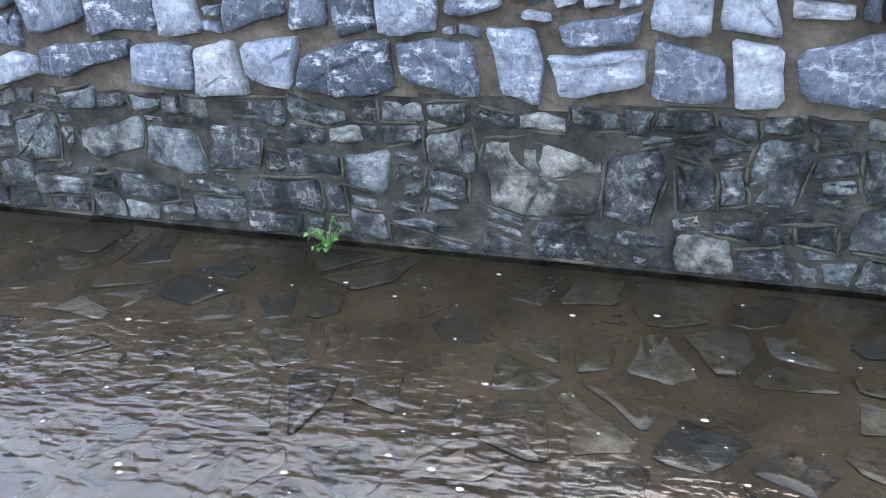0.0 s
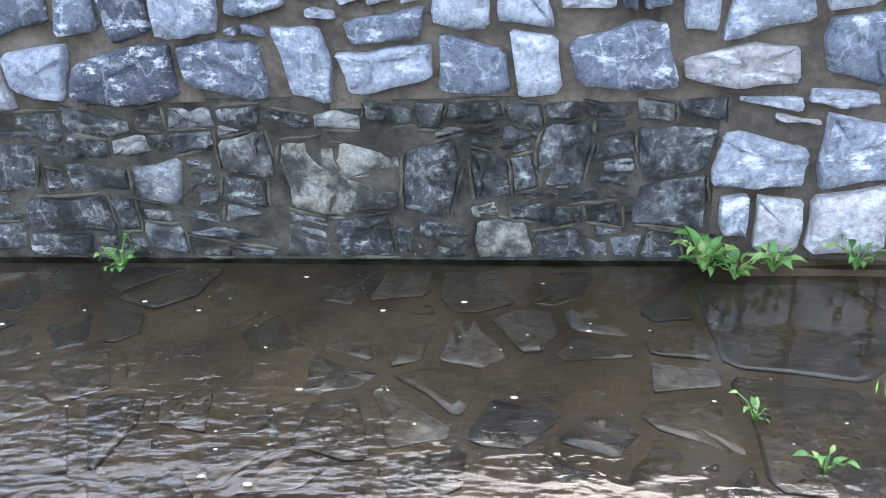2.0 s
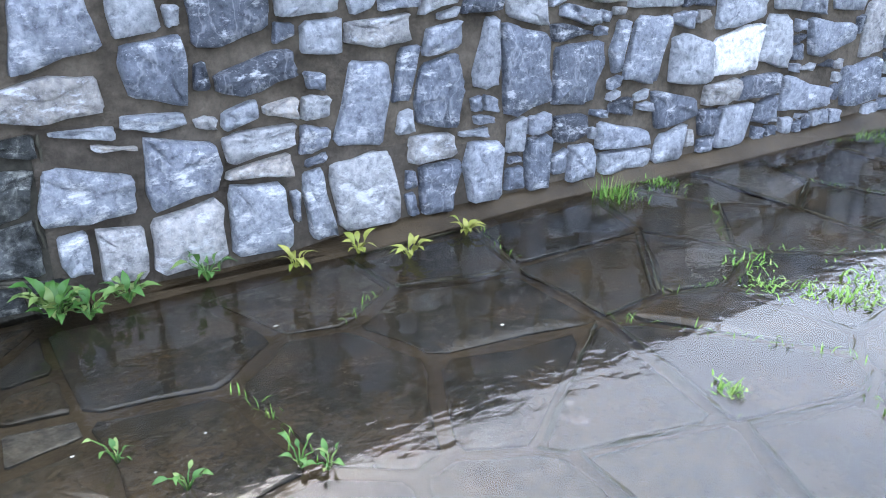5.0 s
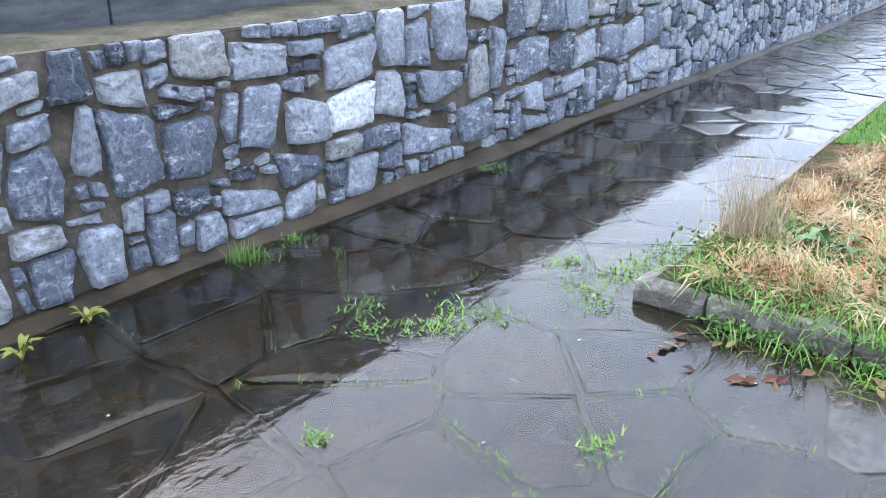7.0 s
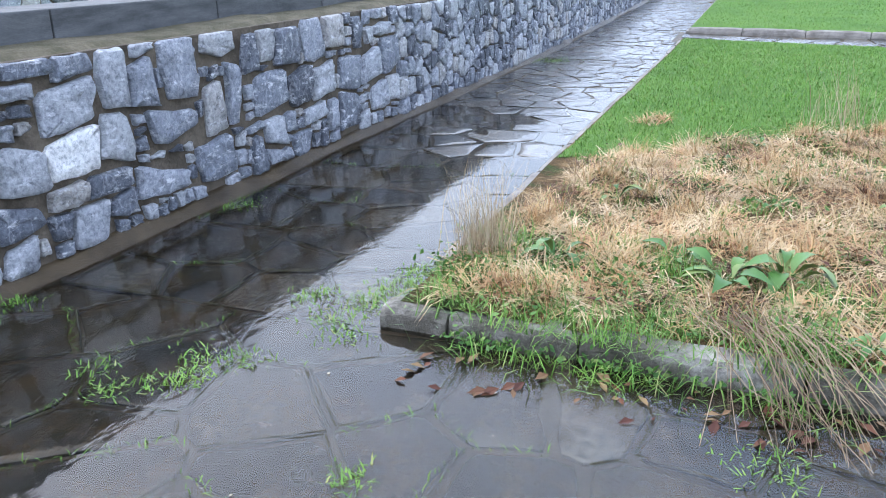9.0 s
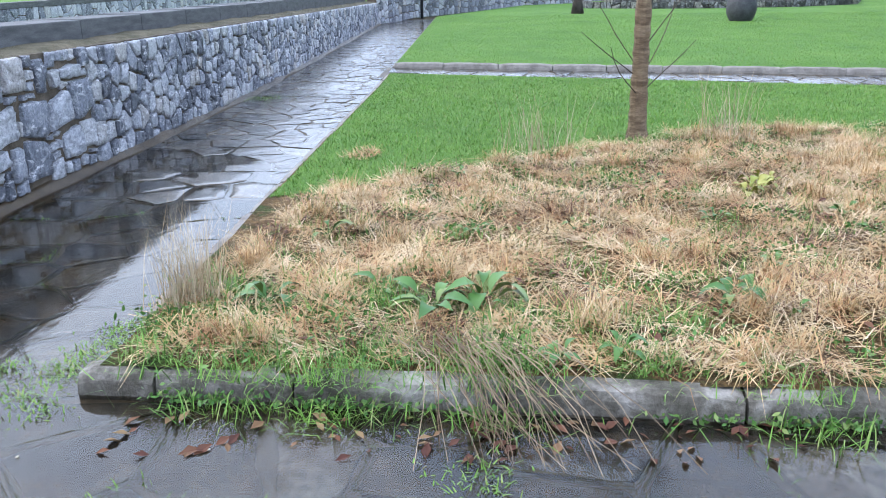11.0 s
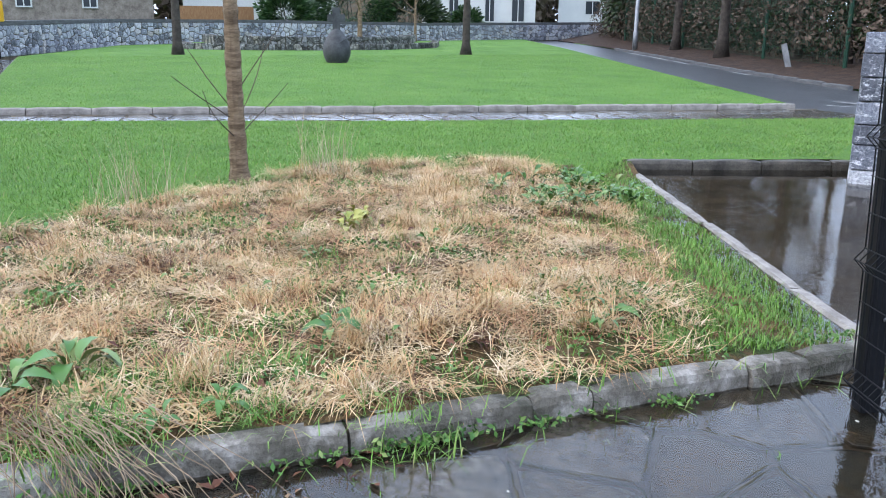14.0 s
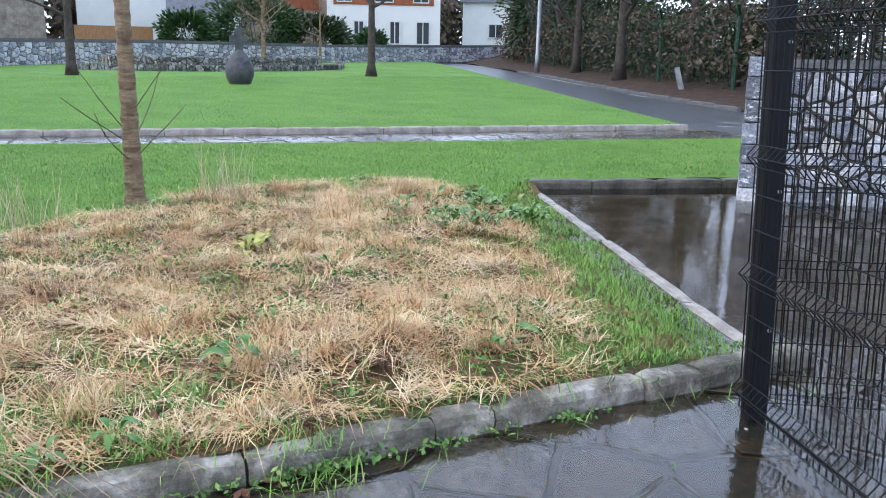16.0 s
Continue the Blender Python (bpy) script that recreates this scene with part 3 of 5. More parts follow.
EAST_A = [(2.61, 2.76, 0.6, 0.8), (2.68, 3.06, 0.44, 0.74), (2.69, 2.93, 0.3, 0.42), (2.73, 2.93, 0.11, 0.29), (2.77, 2.93, 0.78, 0.89), (2.95, 3.09, 0.37, 0.41), (2.95, 3.21, 0.12, 0.36), (2.96, 3.19, 0.6, 0.9), (3.04, 3.11, 0.43, 0.47), (3.15, 3.46, 0.45, 0.85), (3.19, 3.43, 0.86, 1.02), (3.22, 3.33, 0.26, 0.41), (3.35, 3.49, 0.34, 0.43), (3.35, 3.5, 0.1, 0.33), (3.47, 3.73, 0.77, 0.86), (3.49, 3.93, 0.42, 0.75), (3.53, 3.76, 0.27, 0.4), (3.65, 3.81, 0.1, 0.24), (3.74, 3.86, 0.36, 0.41), (3.76, 3.96, 0.58, 0.84), (3.81, 4.2, 0.18, 0.34), (3.87, 4.23, 0.09, 0.16), (3.89, 4.05, 0.36, 0.42), (3.98, 4.28, 0.49, 0.84)]
EAST_B = [(4.12, 4.2, 0.35, 0.4), (4.21, 4.6, 0.23, 0.43), (4.26, 4.48, 0.09, 0.23), (4.34, 4.63, 0.47, 0.74), (4.57, 4.73, 0.15, 0.29), (4.64, 4.9, 0.33, 0.44), (4.78, 5.06, 0.12, 0.3), (4.92, 5.27, 0.31, 0.46), (5.07, 5.33, 0.15, 0.29), (5.3, 5.84, 0.18, 0.41)]
WHITE = [(4.62, 5.02, 0.47, 0.72)]
FAR_EAST_A = [(3.54, 3.76, 0.8, 0.91), (3.62, 3.94, 0.92, 1.14), (3.97, 4.35, 0.87, 1.06), (4.09, 4.25, 1.08, 1.15), (4.27, 4.44, 1.07, 1.15), (4.39, 4.63, 0.95, 1.04), (4.46, 4.78, 1.06, 1.15), (4.64, 5.06, 0.75, 1.01), (4.81, 5.08, 1.02, 1.15), (5.05, 5.37, 0.46, 0.78), (5.1, 5.36, 0.8, 1.14), (5.37, 5.61, 0.77, 1.06), (5.4, 5.55, 1.09, 1.15), (5.45, 5.93, 0.48, 0.73), (5.64, 6.04, 0.77, 1.13), (5.88, 6.33, 0.16, 0.42), (5.99, 6.26, 0.47, 0.82), (6.08, 6.45, 0.96, 1.15), (6.3, 6.53, 0.48, 0.92), (6.47, 6.73, 0.79, 1.09), (6.51, 6.73, 0.38, 0.46), (6.56, 6.7, 0.08, 0.34), (6.64, 7.12, 0.46, 0.85)]
FAR_EAST_B = [(6.74, 7.03, 0.22, 0.44), (6.77, 6.96, 0.88, 1.1), (6.99, 7.33, 0.81, 1.09), (7.05, 7.21, 0.29, 0.44), (7.15, 7.44, 0.09, 0.25), (7.15, 7.51, 0.47, 0.78), (7.36, 7.71, 0.3, 0.47), (7.41, 7.75, 0.81, 1.13), (7.56, 7.92, 0.46, 0.78), (7.76, 7.92, 0.18, 0.43), (7.79, 8.15, 0.87, 1.15), (7.99, 8.36, 0.14, 0.45), (8.0, 8.45, 0.47, 0.78), (8.3, 8.53, 0.84, 1.09), (8.49, 8.86, 0.48, 0.8), (8.63, 9.0, 0.19, 0.45), (8.74, 9.12, 0.9, 1.03), (8.91, 9.37, 0.52, 0.86), (9.05, 9.53, 0.21, 0.46)]

r = random.Random(11)


def on_wall(u, v, out):
    return (u, 3.56 - out, v)


wall = empty("wall_river", (0, 3.76, 0))
tagged(wall, "rubble wall of blue-grey limestone with concrete coping", "wall", kind="structure")
core, old, washed = Acc(), Acc(), Acc()
for i in range(10):
    washed.box((1.202 + 0.21 * i, 3.555, -0.1), (1.412 + 0.21 * i, 3.7, 0.62 - 0.04 * i + 0.07 * r.random()))
core.box((-9, 3.56, -0.2), (33.6, 4.5, 1.15))
for i in range(44):
    x1 = 1.2 - 0.235 * i
    old.box((x1 - 0.235, 3.552, -0.1), (x1, 3.7, 0.61 + 0.05 * r.random()))
for name, acc, mat_ in (("core", core, MORTAR), ("old_footing", old, MORTAR_OLD), ("washed_joint", washed, PALE_MORTAR)):
    ob = part(name, acc, mat_, None)
    ob.parent, ob.matrix_parent_inverse = wall, Matrix.Translation((0, -3.76, 0))


def lay(poly, material, proud, joined=None, parent=wall):
    vs, fs = block(poly, on_wall, proud, 0.02, r, 0.017)
    if joined is not None:
        joined.add(vs, fs, 2 * len(poly))
        return
    a = Acc()
    a.add(vs, fs, 2 * len(poly))
    ob = part("stone", a, material)
    ob.parent, ob.matrix_parent_inverse = parent, parent.matrix_basis.inverted()


plan = []
for rows, kind_ in ((UPPER_A, 0), (UPPER_B, 0), (MIDDLE, 0), (WASHED, 2), (EAST_A, 0), (EAST_B, 0), (WHITE, 3), (FAR_EAST_A, 0), (FAR_EAST_B, 0), (DARK_A, 1), (DARK_B, 1)):
    for x0, x1, z0, z1 in rows:
        if z1 > 1.0 and x0 < 2.7:
            z1 = 1.06 + 0.07 * r.random()
        if z0 < 0.13 and x0 > 1.19:
            z0 = 0.05
        if kind_ == 0 and 2.6 < x0 < 5.4:
            x0, x1 = x0 - 0.02 * (x0 - 2.6), x1 - 0.02 * (x1 - 2.6)
        plan.append([x0, x1, z0, z1, kind_, 1])
sizes = [(0.32, 0.2)] * 300 + [(0.22, 0.17)] * 900 + [(0.15, 0.1)] * 2200 + [(0.1, 0.06)] * 5000 + [(0.055, 0.035)] * 6000
END = 9.3
table = np.array(plan)
for i in range(len(table)):
    for j in range(i):
        dx = min(table[i, 1], table[j, 1]) - max(table[i, 0], table[j, 0])
        dz = min(table[i, 3], table[j, 3]) - max(table[i, 2], table[j, 2])
        if dx > -0.004 and dz > -0.004:
            axis, over = (0, dx) if dx < dz else (2, dz)
            lo, hi = (i, j) if table[i, axis] < table[j, axis] else (j, i)
            table[lo, axis + 1] -= over / 2 + 0.008
            table[hi, axis] += over / 2 + 0.008
table = table[(table[:, 1] - table[:, 0] > 0.02) & (table[:, 3] - table[:, 2] > 0.015)]
for w, h in sizes:
    w, h = w * r.uniform(0.75, 1.25), h * r.uniform(0.75, 1.25)
    x0, z0 = r.uniform(-3.6, END - w), r.uniform(0.02, 1.135 - h)
    dark = x0 < 1.2 and z0 < 0.6
    if x0 > 1.2 and z0 < 0.085:
        continue
    if dark:
        h = min(h * 0.6, 0.09)
        if z0 + h > 0.63 or x0 + w > 1.22:
            continue
    g = 0.011
    if np.any((table[:, 0] < x0 + w + g) & (table[:, 1] > x0 - g) & (table[:, 2] < z0 + h + g) & (table[:, 3] > z0 - g)):
        continue
    table = np.vstack([table, (x0, x0 + w, z0, z0 + h, int(dark), 0)])


def carve(i):
    """A stone's outline: its rectangle grown a little, then cut half-way to each neighbour."""
    x0, x1, z0, z1, kind_, fixed = table[i]
    e = 0.02 if fixed else 0.045
    joint = 0.016 if kind_ == 1 else 0.02
    low = 0.015 if x1 < 1.22 else 0.05
    poly = [(x0 - e, max(low, z0 - e)), (x1 + e, max(low, z0 - e)), (x1 + e, min(1.15, z1 + e)), (x0 - e, min(1.15, z1 + e))]
    gx, gz = np.maximum(table[:, 0] - x1, x0 - table[:, 1]), np.maximum(table[:, 2] - z1, z0 - table[:, 3])
    for j in np.nonzero((np.maximum(gx, gz) < 0.14))[0]:
        if j == i:
            continue
        a0, a1, c0, c1 = table[j, :4]
        right, up_ = a0 + a1 > x0 + x1, c0 + c1 > z0 + z1
        px, pz = ((x1 + a0) / 2 if right else (x0 + a1) / 2), ((z1 + c0) / 2 if up_ else (z0 + c1) / 2)
        nx, nz = (1 if right else -1) * max(gx[j], 0), (1 if up_ else -1) * max(gz[j], 0)
        if gx[j] <= 0:
            px = (max(x0, a0) + min(x1, a1)) / 2
        if gz[j] <= 0:
            pz = (max(z0, c0) + min(z1, c1)) / 2
        k = math.hypot(nx, nz)
        if k < 1e-5:
            continue
        nx, nz = nx / k, nz / k
        if gx[j] <= 0 or gz[j] <= 0:
            ang = random.Random(int(min(i, j) * 1009 + max(i, j))).uniform(-0.3, 0.3)
            nx, nz = nx * math.cos(ang) - nz * math.sin(ang), nx * math.sin(ang) + nz * math.cos(ang)
        poly = clip(poly, px - nx * joint / 2, pz - nz * joint / 2, nx, nz)
        if len(poly) < 3:
            break
    return poly


fill_new, fill_old, count, ribs = Acc(), Acc(), 0, Acc()
for i in range(len(table)):
    x0, x1, z0, z1, kind_, fixed = table[i]
    poly = carve(i)
    if len(poly) < 3:
        continue
    if kind_ == 1 and (fixed or r.random() < 0.4):
        for (ax, az), (bx, bz) in zip(poly, poly[1:] + poly[:1]):
            n_ = math.hypot(bx - ax, bz - az)
            if n_ > 0.05 and r.random() < 0.4:
                ox, oz = (bz - az) / n_ * 0.009, -(bx - ax) / n_ * 0.009
                t0, t1 = r.uniform(-0.08, 0.15), r.uniform(0.85, 1.08)
                pts = [on_wall(ax + (bx - ax) * t + ox + r.uniform(-0.004, 0.004), az + (bz - az) * t + oz + r.uniform(-0.004, 0.004), 0.012) for t in (t0, 0.35, 0.68, t1)]
                ribs.tube(pts, [0.004, 0.007, 0.008, 0.004], 6)
    poly = soften(poly, r, 0.1)
    old_ = kind_ == 1
    if fixed or ((x1 - x0) * (z1 - z0) > 0.01 and count < 130):
        count += 1 - int(fixed)
        mat_ = WHITE_STONE if kind_ == 3 else OLD_STONE if old_ else PALE_STONE if kind_ == 2 else LIMESTONE
        lay(poly, mat_, r.uniform(0.012, 0.03) if old_ else r.uniform(0.032, 0.055))
    else:
        lay(poly, None, r.uniform(0.008, 0.02) if old_ else 0.034, fill_old if old_ else fill_new)
ob = part("strap_pointing", ribs, RIB_MORTAR, label="weathered raised mortar ribs between old stones")
ob.parent, ob.matrix_parent_inverse, ob["kind"] = wall, wall.matrix_basis.inverted(), "stuff"

# random rubble further along
seeds, x = [], END + 0.08
while x < 33.6:
    z = 0.06 + 0.1 * r.random()
    step = 0.17 + 0.1 * r.random()
    while z < 1.12:
        seeds.append((x + r.uniform(-0.08, 0.08), z))
        z += 0.13 + 0.14 * r.random()
    x += step
for poly in cells(seeds, (END + 0.01, 33.6, 0.02, 1.14), 0.024):
    if len(poly) < 3:
        continue
    lay(soften(poly, r, 0.13), LIMESTONE, 0.05, fill_new)
for name, acc, mat_ in (("small_stones", fill_new, LIMESTONE), ("dark_small_stones", fill_old, OLD_STONE)):
    ob = part(name, acc, mat_)
    ob["kind"] = "stuff"
    ob.parent, ob.matrix_parent_inverse = wall, wall.matrix_basis.inverted()
x = -8.0
while x < 33:
    a = Acc()
    rise_ = 0.006 * max(0, x - 9)
    a.box((x, 3.94, 1.16), (x + 1.64, 4.48, 1.37 + rise_))
    ob = part("coping_slab", a, CONCRETE, bevel=0.012)
    ob.parent, ob.matrix_parent_inverse = wall, wall.matrix_basis.inverted()
    x += 1.652
crest = Acc()
for i in range(110):
    xa, xb = -8 + i * 0.378, -8 + (i + 1) * 0.378
    ja, jb = (0.02 * math.sin(q * 2.9) + 0.015 * math.sin(q * 7.3) for q in (xa, xb))
    crest.add([(xa, 3.575 + ja, 1.135), (xb, 3.575 + jb, 1.135), (xb, 3.65 + jb, 1.172 + jb * 0.6), (xa, 3.65 + ja, 1.172 + ja * 0.6), (xb, 3.95, 1.19 + jb * 0.5), (xa, 3.95, 1.19 + ja * 0.5)], [(0, 1, 2, 3), (3, 2, 4, 5)])
ob = part("mossy_crest", crest, plain("mossy_crest_mortar", (0.1, 0.095, 0.05), (0.26, 0.22, 0.15), 4, 0.9, 0.9, 0.03, 30), smooth=True)
ob.parent, ob.matrix_parent_inverse = wall, wall.matrix_basis.inverted()
ledge = Acc()
for i in range(90):
    xa, xb = 1.3 + i * 0.36, 1.3 + (i + 1) * 0.36
    wa, wb = (0.1 + 0.025 * math.sin(q * 1.3) + 0.02 * math.sin(q * 3.1) for q in (xa, xb))
    za, zb = climb(xa), climb(xb)
    vs, fs = [], []
    for xx, ww, zz in ((xa, wa, za), (xb, wb, zb)):
        low_ = 0.055 * max(0.0, min(1.0, (3.0 - xx) / 1.2))
        bump_ = -low_ + 0.012 * math.sin(xx * 5.3) + 0.008 * math.sin(xx * 11.0)
        vs += [(xx, 3.57, zz + 0.068 + bump_), (xx, 3.56 - ww * 0.5, zz + 0.046 + bump_), (xx, 3.56 - ww, zz + 0.008), (xx, 3.56 - ww - 0.12, zz - 0.035)]
    for q in range(3):
        fs.append((q, q + 1, q + 5, q + 4))
    ledge.add(vs, fs)
ob = part("mortar_ledge", ledge, plain("sandy_mortar", (0.055, 0.038, 0.021), (0.14, 0.1, 0.057), 3, 0.3, 0.6, 0.01), smooth=True)
ob.parent, ob.matrix_parent_inverse = wall, wall.matrix_basis.inverted()


def stone_run(name, label, points, height, thick, stone_mat, coping=0.15, size=0.26, base=None, proud=0.03, kind="structure", mortar=None):
    """A rubble wall along a line of points (x, y, z of its foot)."""
    top = empty(name, points[0])
    tagged(top, label, "wall", kind=kind)
    body, stones, cap = Acc(), Acc(), Acc()
    for (ax, ay, az), (bx, by, bz) in zip(points, points[1:]):
        d = Vector((bx - ax, by - ay, 0))
        length = d.length
        d.normalize()
        nrm = Vector((d.y, -d.x, 0))
        if nrm.dot(Vector((1.3 - ax, -0.4 - ay, 0))) < 0:
            nrm = -nrm
        a, b = Vector((ax, ay, az)), Vector((bx, by, bz))
        u = Vector((0, 0, 1))
        body.add([a - u * 0.3, b - u * 0.3, b + u * height, a + u * height, a - nrm * thick - u * 0.3, b - nrm * thick - u * 0.3, b - nrm * thick + u * height, a - nrm * thick + u * height],
                 [(0, 1, 2, 3), (5, 4, 7, 6), (3, 2, 6, 7), (1, 5, 6, 2), (4, 0, 3, 7)])
        if coping:
            o = nrm * 0.05
            lo, hi = u * (height + 0.004), u * (height + coping)
            cap.add([a + o + lo, b + o + lo, b + o + hi, a + o + hi, a - nrm * thick - o + lo, b - nrm * thick - o + lo, b - nrm * thick - o + hi, a - nrm * thick - o + hi],
                    [(0, 1, 2, 3), (5, 4, 7, 6), (3, 2, 6, 7), (4, 5, 1, 0), (1, 5, 6, 2), (4, 0, 3, 7)])
        sd, s = [], size * 0.4
        while s < length:
            z = size * 0.3 * (1 + r.random())
            while z < height - 0.03:
                sd.append((s + r.uniform(-0.35, 0.35) * size, z))
                z += size * (0.5 + 0.5 * r.random())
            s += size * (0.75 + 0.5 * r.random())
        for poly in cells(sd, (0, length, 0, height), 0.028):
            vs, fs = block(soften(poly, r, 0.14), lambda p, q, out: a.lerp(b, p / length) + nrm * out + u * q, proud, 0.02, r, 0.02)
            stones.add([tuple(q) for q in vs], fs, len(fs) // 2)
    for nm, acc, m in (("core", body, mortar or MORTAR), ("small_stones", stones, stone_mat), ("coping", cap, CONCRETE)):
        if acc.v:
            ob = part(nm, acc, m)
            if nm == "small_stones":
                ob["kind"] = "stuff"
            ob.parent, ob.matrix_parent_inverse = top, top.matrix_basis.inverted()
    return top


stone_run("wall_far", "long grey rubble wall closing the park behind the lawn", [(33.6, 3.56, 0.1), (36.5, 2.6, 0.45), (46, -2.4, 0.66), (52.2, -11, 0.76), (54.2, -22, 0.72), (60, -37, 0.95), (64, -44, 1.1)], 1.15, 0.4, LIMESTONE, 0.17, 0.33)
stone_run("wall_opposite", "rubble wall on the other side of the river", [(10, 13.5, -0.5), (80, 16, 0.4)], 1.45, 0.4, LIMESTONE, 0.18, 0.45)
stone_run("wall_gate", "rubble wall with dressed end behind the gate", [(8.25, -8.68, -0.05), (4.8, -11.6, -0.05)], 1.62, 0.45, LIMESTONE, 0.1, 0.27, mortar=MORTAR_OLD)
pier = empty("stone_pier", (8.22, -8.7, -0.05))
tagged(pier, "squared grey limestone pier ending the gate wall", "pier")
z = 0.0
while z < 1.6:
    a = Acc()
    h = r.uniform(0.17, 0.3)
    turn_ = pose(8.2, -8.78, 0, 0, 0, 40 + r.uniform(-2, 2))
    a.box((-0.2 - 0.03 * r.random(), -0.17 - 0.03 * r.random(), z - 0.05), (0.2, 0.25, z + h - 0.062), turn_)
    ob = part("pier_block", a, LIMESTONE, bevel=0.015)
    ob.parent, ob.matrix_parent_inverse = pier, pier.matrix_basis.inverted()
    z += h

# ---- kerbs ----
def kerb_line(name, label, a, b, lengths, width, height, material, foot=0.0, wobble=0.012, z=climb, low=-0.08):
    top = empty(name, (a[0], a[1], 0))
    tagged(top, label, "kerb", kind="structure")
    total = math.hypot(b[0] - a[0], b[1] - a[1])
    ang = math.atan2(b[1] - a[1], b[0] - a[0])
    s, i = 0.0, 0
    while s < total - 0.05:
        step = min(lengths[i % len(lengths)] * r.uniform(0.95, 1.05), total - s)
        i += 1
        acc = Acc()
        cx, cy = a[0] + math.cos(ang) * (s + step / 2), a[1] + math.sin(ang) * (s + step / 2)
        m = Matrix.Translation((cx, cy, z(cx))) @ Matrix.Rotation(ang + radians(r.uniform(-1, 1)), 4, "Z")
        off = r.uniform(-wobble, wobble)
        cuts = 6
        prof = [(-width / 2, low), (-width / 2, height * 0.62), (-width / 2 + 0.012, height * 0.9), (-width / 2 + 0.035, height), (width / 2 - 0.02, height), (width / 2, height - 0.02), (width / 2, low)]
        vs, fs = [], []
        for q in range(cuts + 1):
            u = (-0.5 + q / cuts) * (step - 0.012)
            for py, pz in prof:
                j = 0.006 if 0 < q < cuts else 0.012
                vs.append(m @ Vector((u, py + off + r.uniform(-j, j) * 0.6, pz + (r.uniform(-j, j * 0.4) - (0.012 if q in (0, cuts) else 0)) * (pz > 0))))
        np_ = len(prof)
        for q in range(cuts):
            for p in range(np_ - 1):
                fs.append((q * np_ + p, q * np_ + p + 1, (q + 1) * np_ + p + 1, (q + 1) * np_ + p))
        fs.append(tuple(range(np_)))
        fs.append(tuple(cuts * np_ + p for p in range(np_ - 1, -1, -1)))
        acc.add(vs, fs)
        ob = part("kerbstone", acc, material)
        ob.parent, ob.matrix_parent_inverse = top, top.matrix_basis.inverted()
        s += step
    return top


kerb_line("kerb_bed", "chipped mossy concrete kerb along the flooded forecourt", (4.53, 1.5), (4.14, -4.45), (0.34, 0.62, 0.88, 0.9, 0.8, 0.3, 0.9), 0.14, 0.114, KERB_MAT, wobble=0.016)
kerb_line("edging_path", "thin pale concrete edging beside the stone path", (5.2, 1.44), (16.95, 1.44), (1.0,), 0.1, 0.1, EDGING_MAT, wobble=0.006)
kerb_line("edging_path_far", "thin pale concrete edging beside the far lawn", (18.1, 1.44), (35.8, 1.44), (1.0,), 0.1, 0.12, EDGING_MAT, wobble=0.006)
kerb_line("edging_puddle", "flush concrete edging between grass and puddle", (4.42, -4.36), (9.95, -6.68), (0.95,), 0.1, 0.022, EDGING_MAT, wobble=0.01)
kerb_line("kerb_puddle", "low concrete kerb behind the puddle", (9.97, -6.58), (8.86, -9.38), (0.9,), 0.13, 0.12, WET_KERB, wobble=0.004)
kerb_line("kerb_cross", "pale brown concrete kerb of the cross path", (18.1, 1.42), (15.05, -14.6), (1.0, 1.05), 0.14, 0.2, EDGING_MAT, wobble=0.006)
for i, (p, q) in enumerate((((19.0, -20.76), (26.5, -23.2)), ((26.5, -23.2), (33.5, -26.05)), ((33.5, -26.05), (44, -30.0)))):
    kerb_line("kerb_lane", "low concrete kerb between lane and leafy bank", p, q, (1.5,), 0.15, 0.14, CONCRETE, wobble=0.004)

# ---- dense ground cover ----
STRAWY = [(4.6, 1.3), (5.6, 1.3), (7.6, 1.05), (9.2, -0.8), (10.6, -3.0), (10.4, -5.4), (8.0, -5.0), (5.6, -3.9), (4.32, -3.2)]
GREEN_EDGE = [(4.4, -2.9), (5.6, -3.6), (9.6, -5.6), (9.95, -6.6), (4.45, -4.25)]
UPPER_LAWN = [(7.5, 1.4), (16.9, 1.4), (12.75, -14.3), (9.1, -9.3), (10.0, -6.6), (9.3, -5.6), (10.2, -4.8), (10.6, -3.0), (9.2, -0.8), (7.4, 1.05)]


def cover(name, label, poly, count, material, tall, wide, lean, seed, height, category="grass", bent=0.5, flow=False, patch=0.0):
    spots = scatter(count, poly, seed, height)
    x, y = spots[:, 0], spots[:, 1]
    field = np.sin(4.3 * x + 2.3 * np.sin(3.1 * y)) * np.cos(5.2 * y - 1.8 * x + seed) + 0.6 * np.sin(11.3 * x - 7.1 * y + seed + 2 * np.sin(5 * y))
    if patch:
        spots = spots[field + np.random.default_rng(seed).normal(0, 0.5, len(x)) > patch]
    return tagged(blades(name, spots, material, tall, wide, lean, seed, bent=bent, flow=flow), label, category, kind="stuff")


def mound(x, y):
    return bed_height(x, y) + (0.05 * np.maximum(0, np.sin(3.1 * x + 1.3 * np.sin(2.3 * y)) * np.cos(2.6 * y - 0.7 * x)) + 0.035 * np.maximum(0, np.sin(7.3 * x + 2 * np.sin(5.1 * y)) * np.cos(6.7 * y - 2.1 * x))) * (x > 4.8)


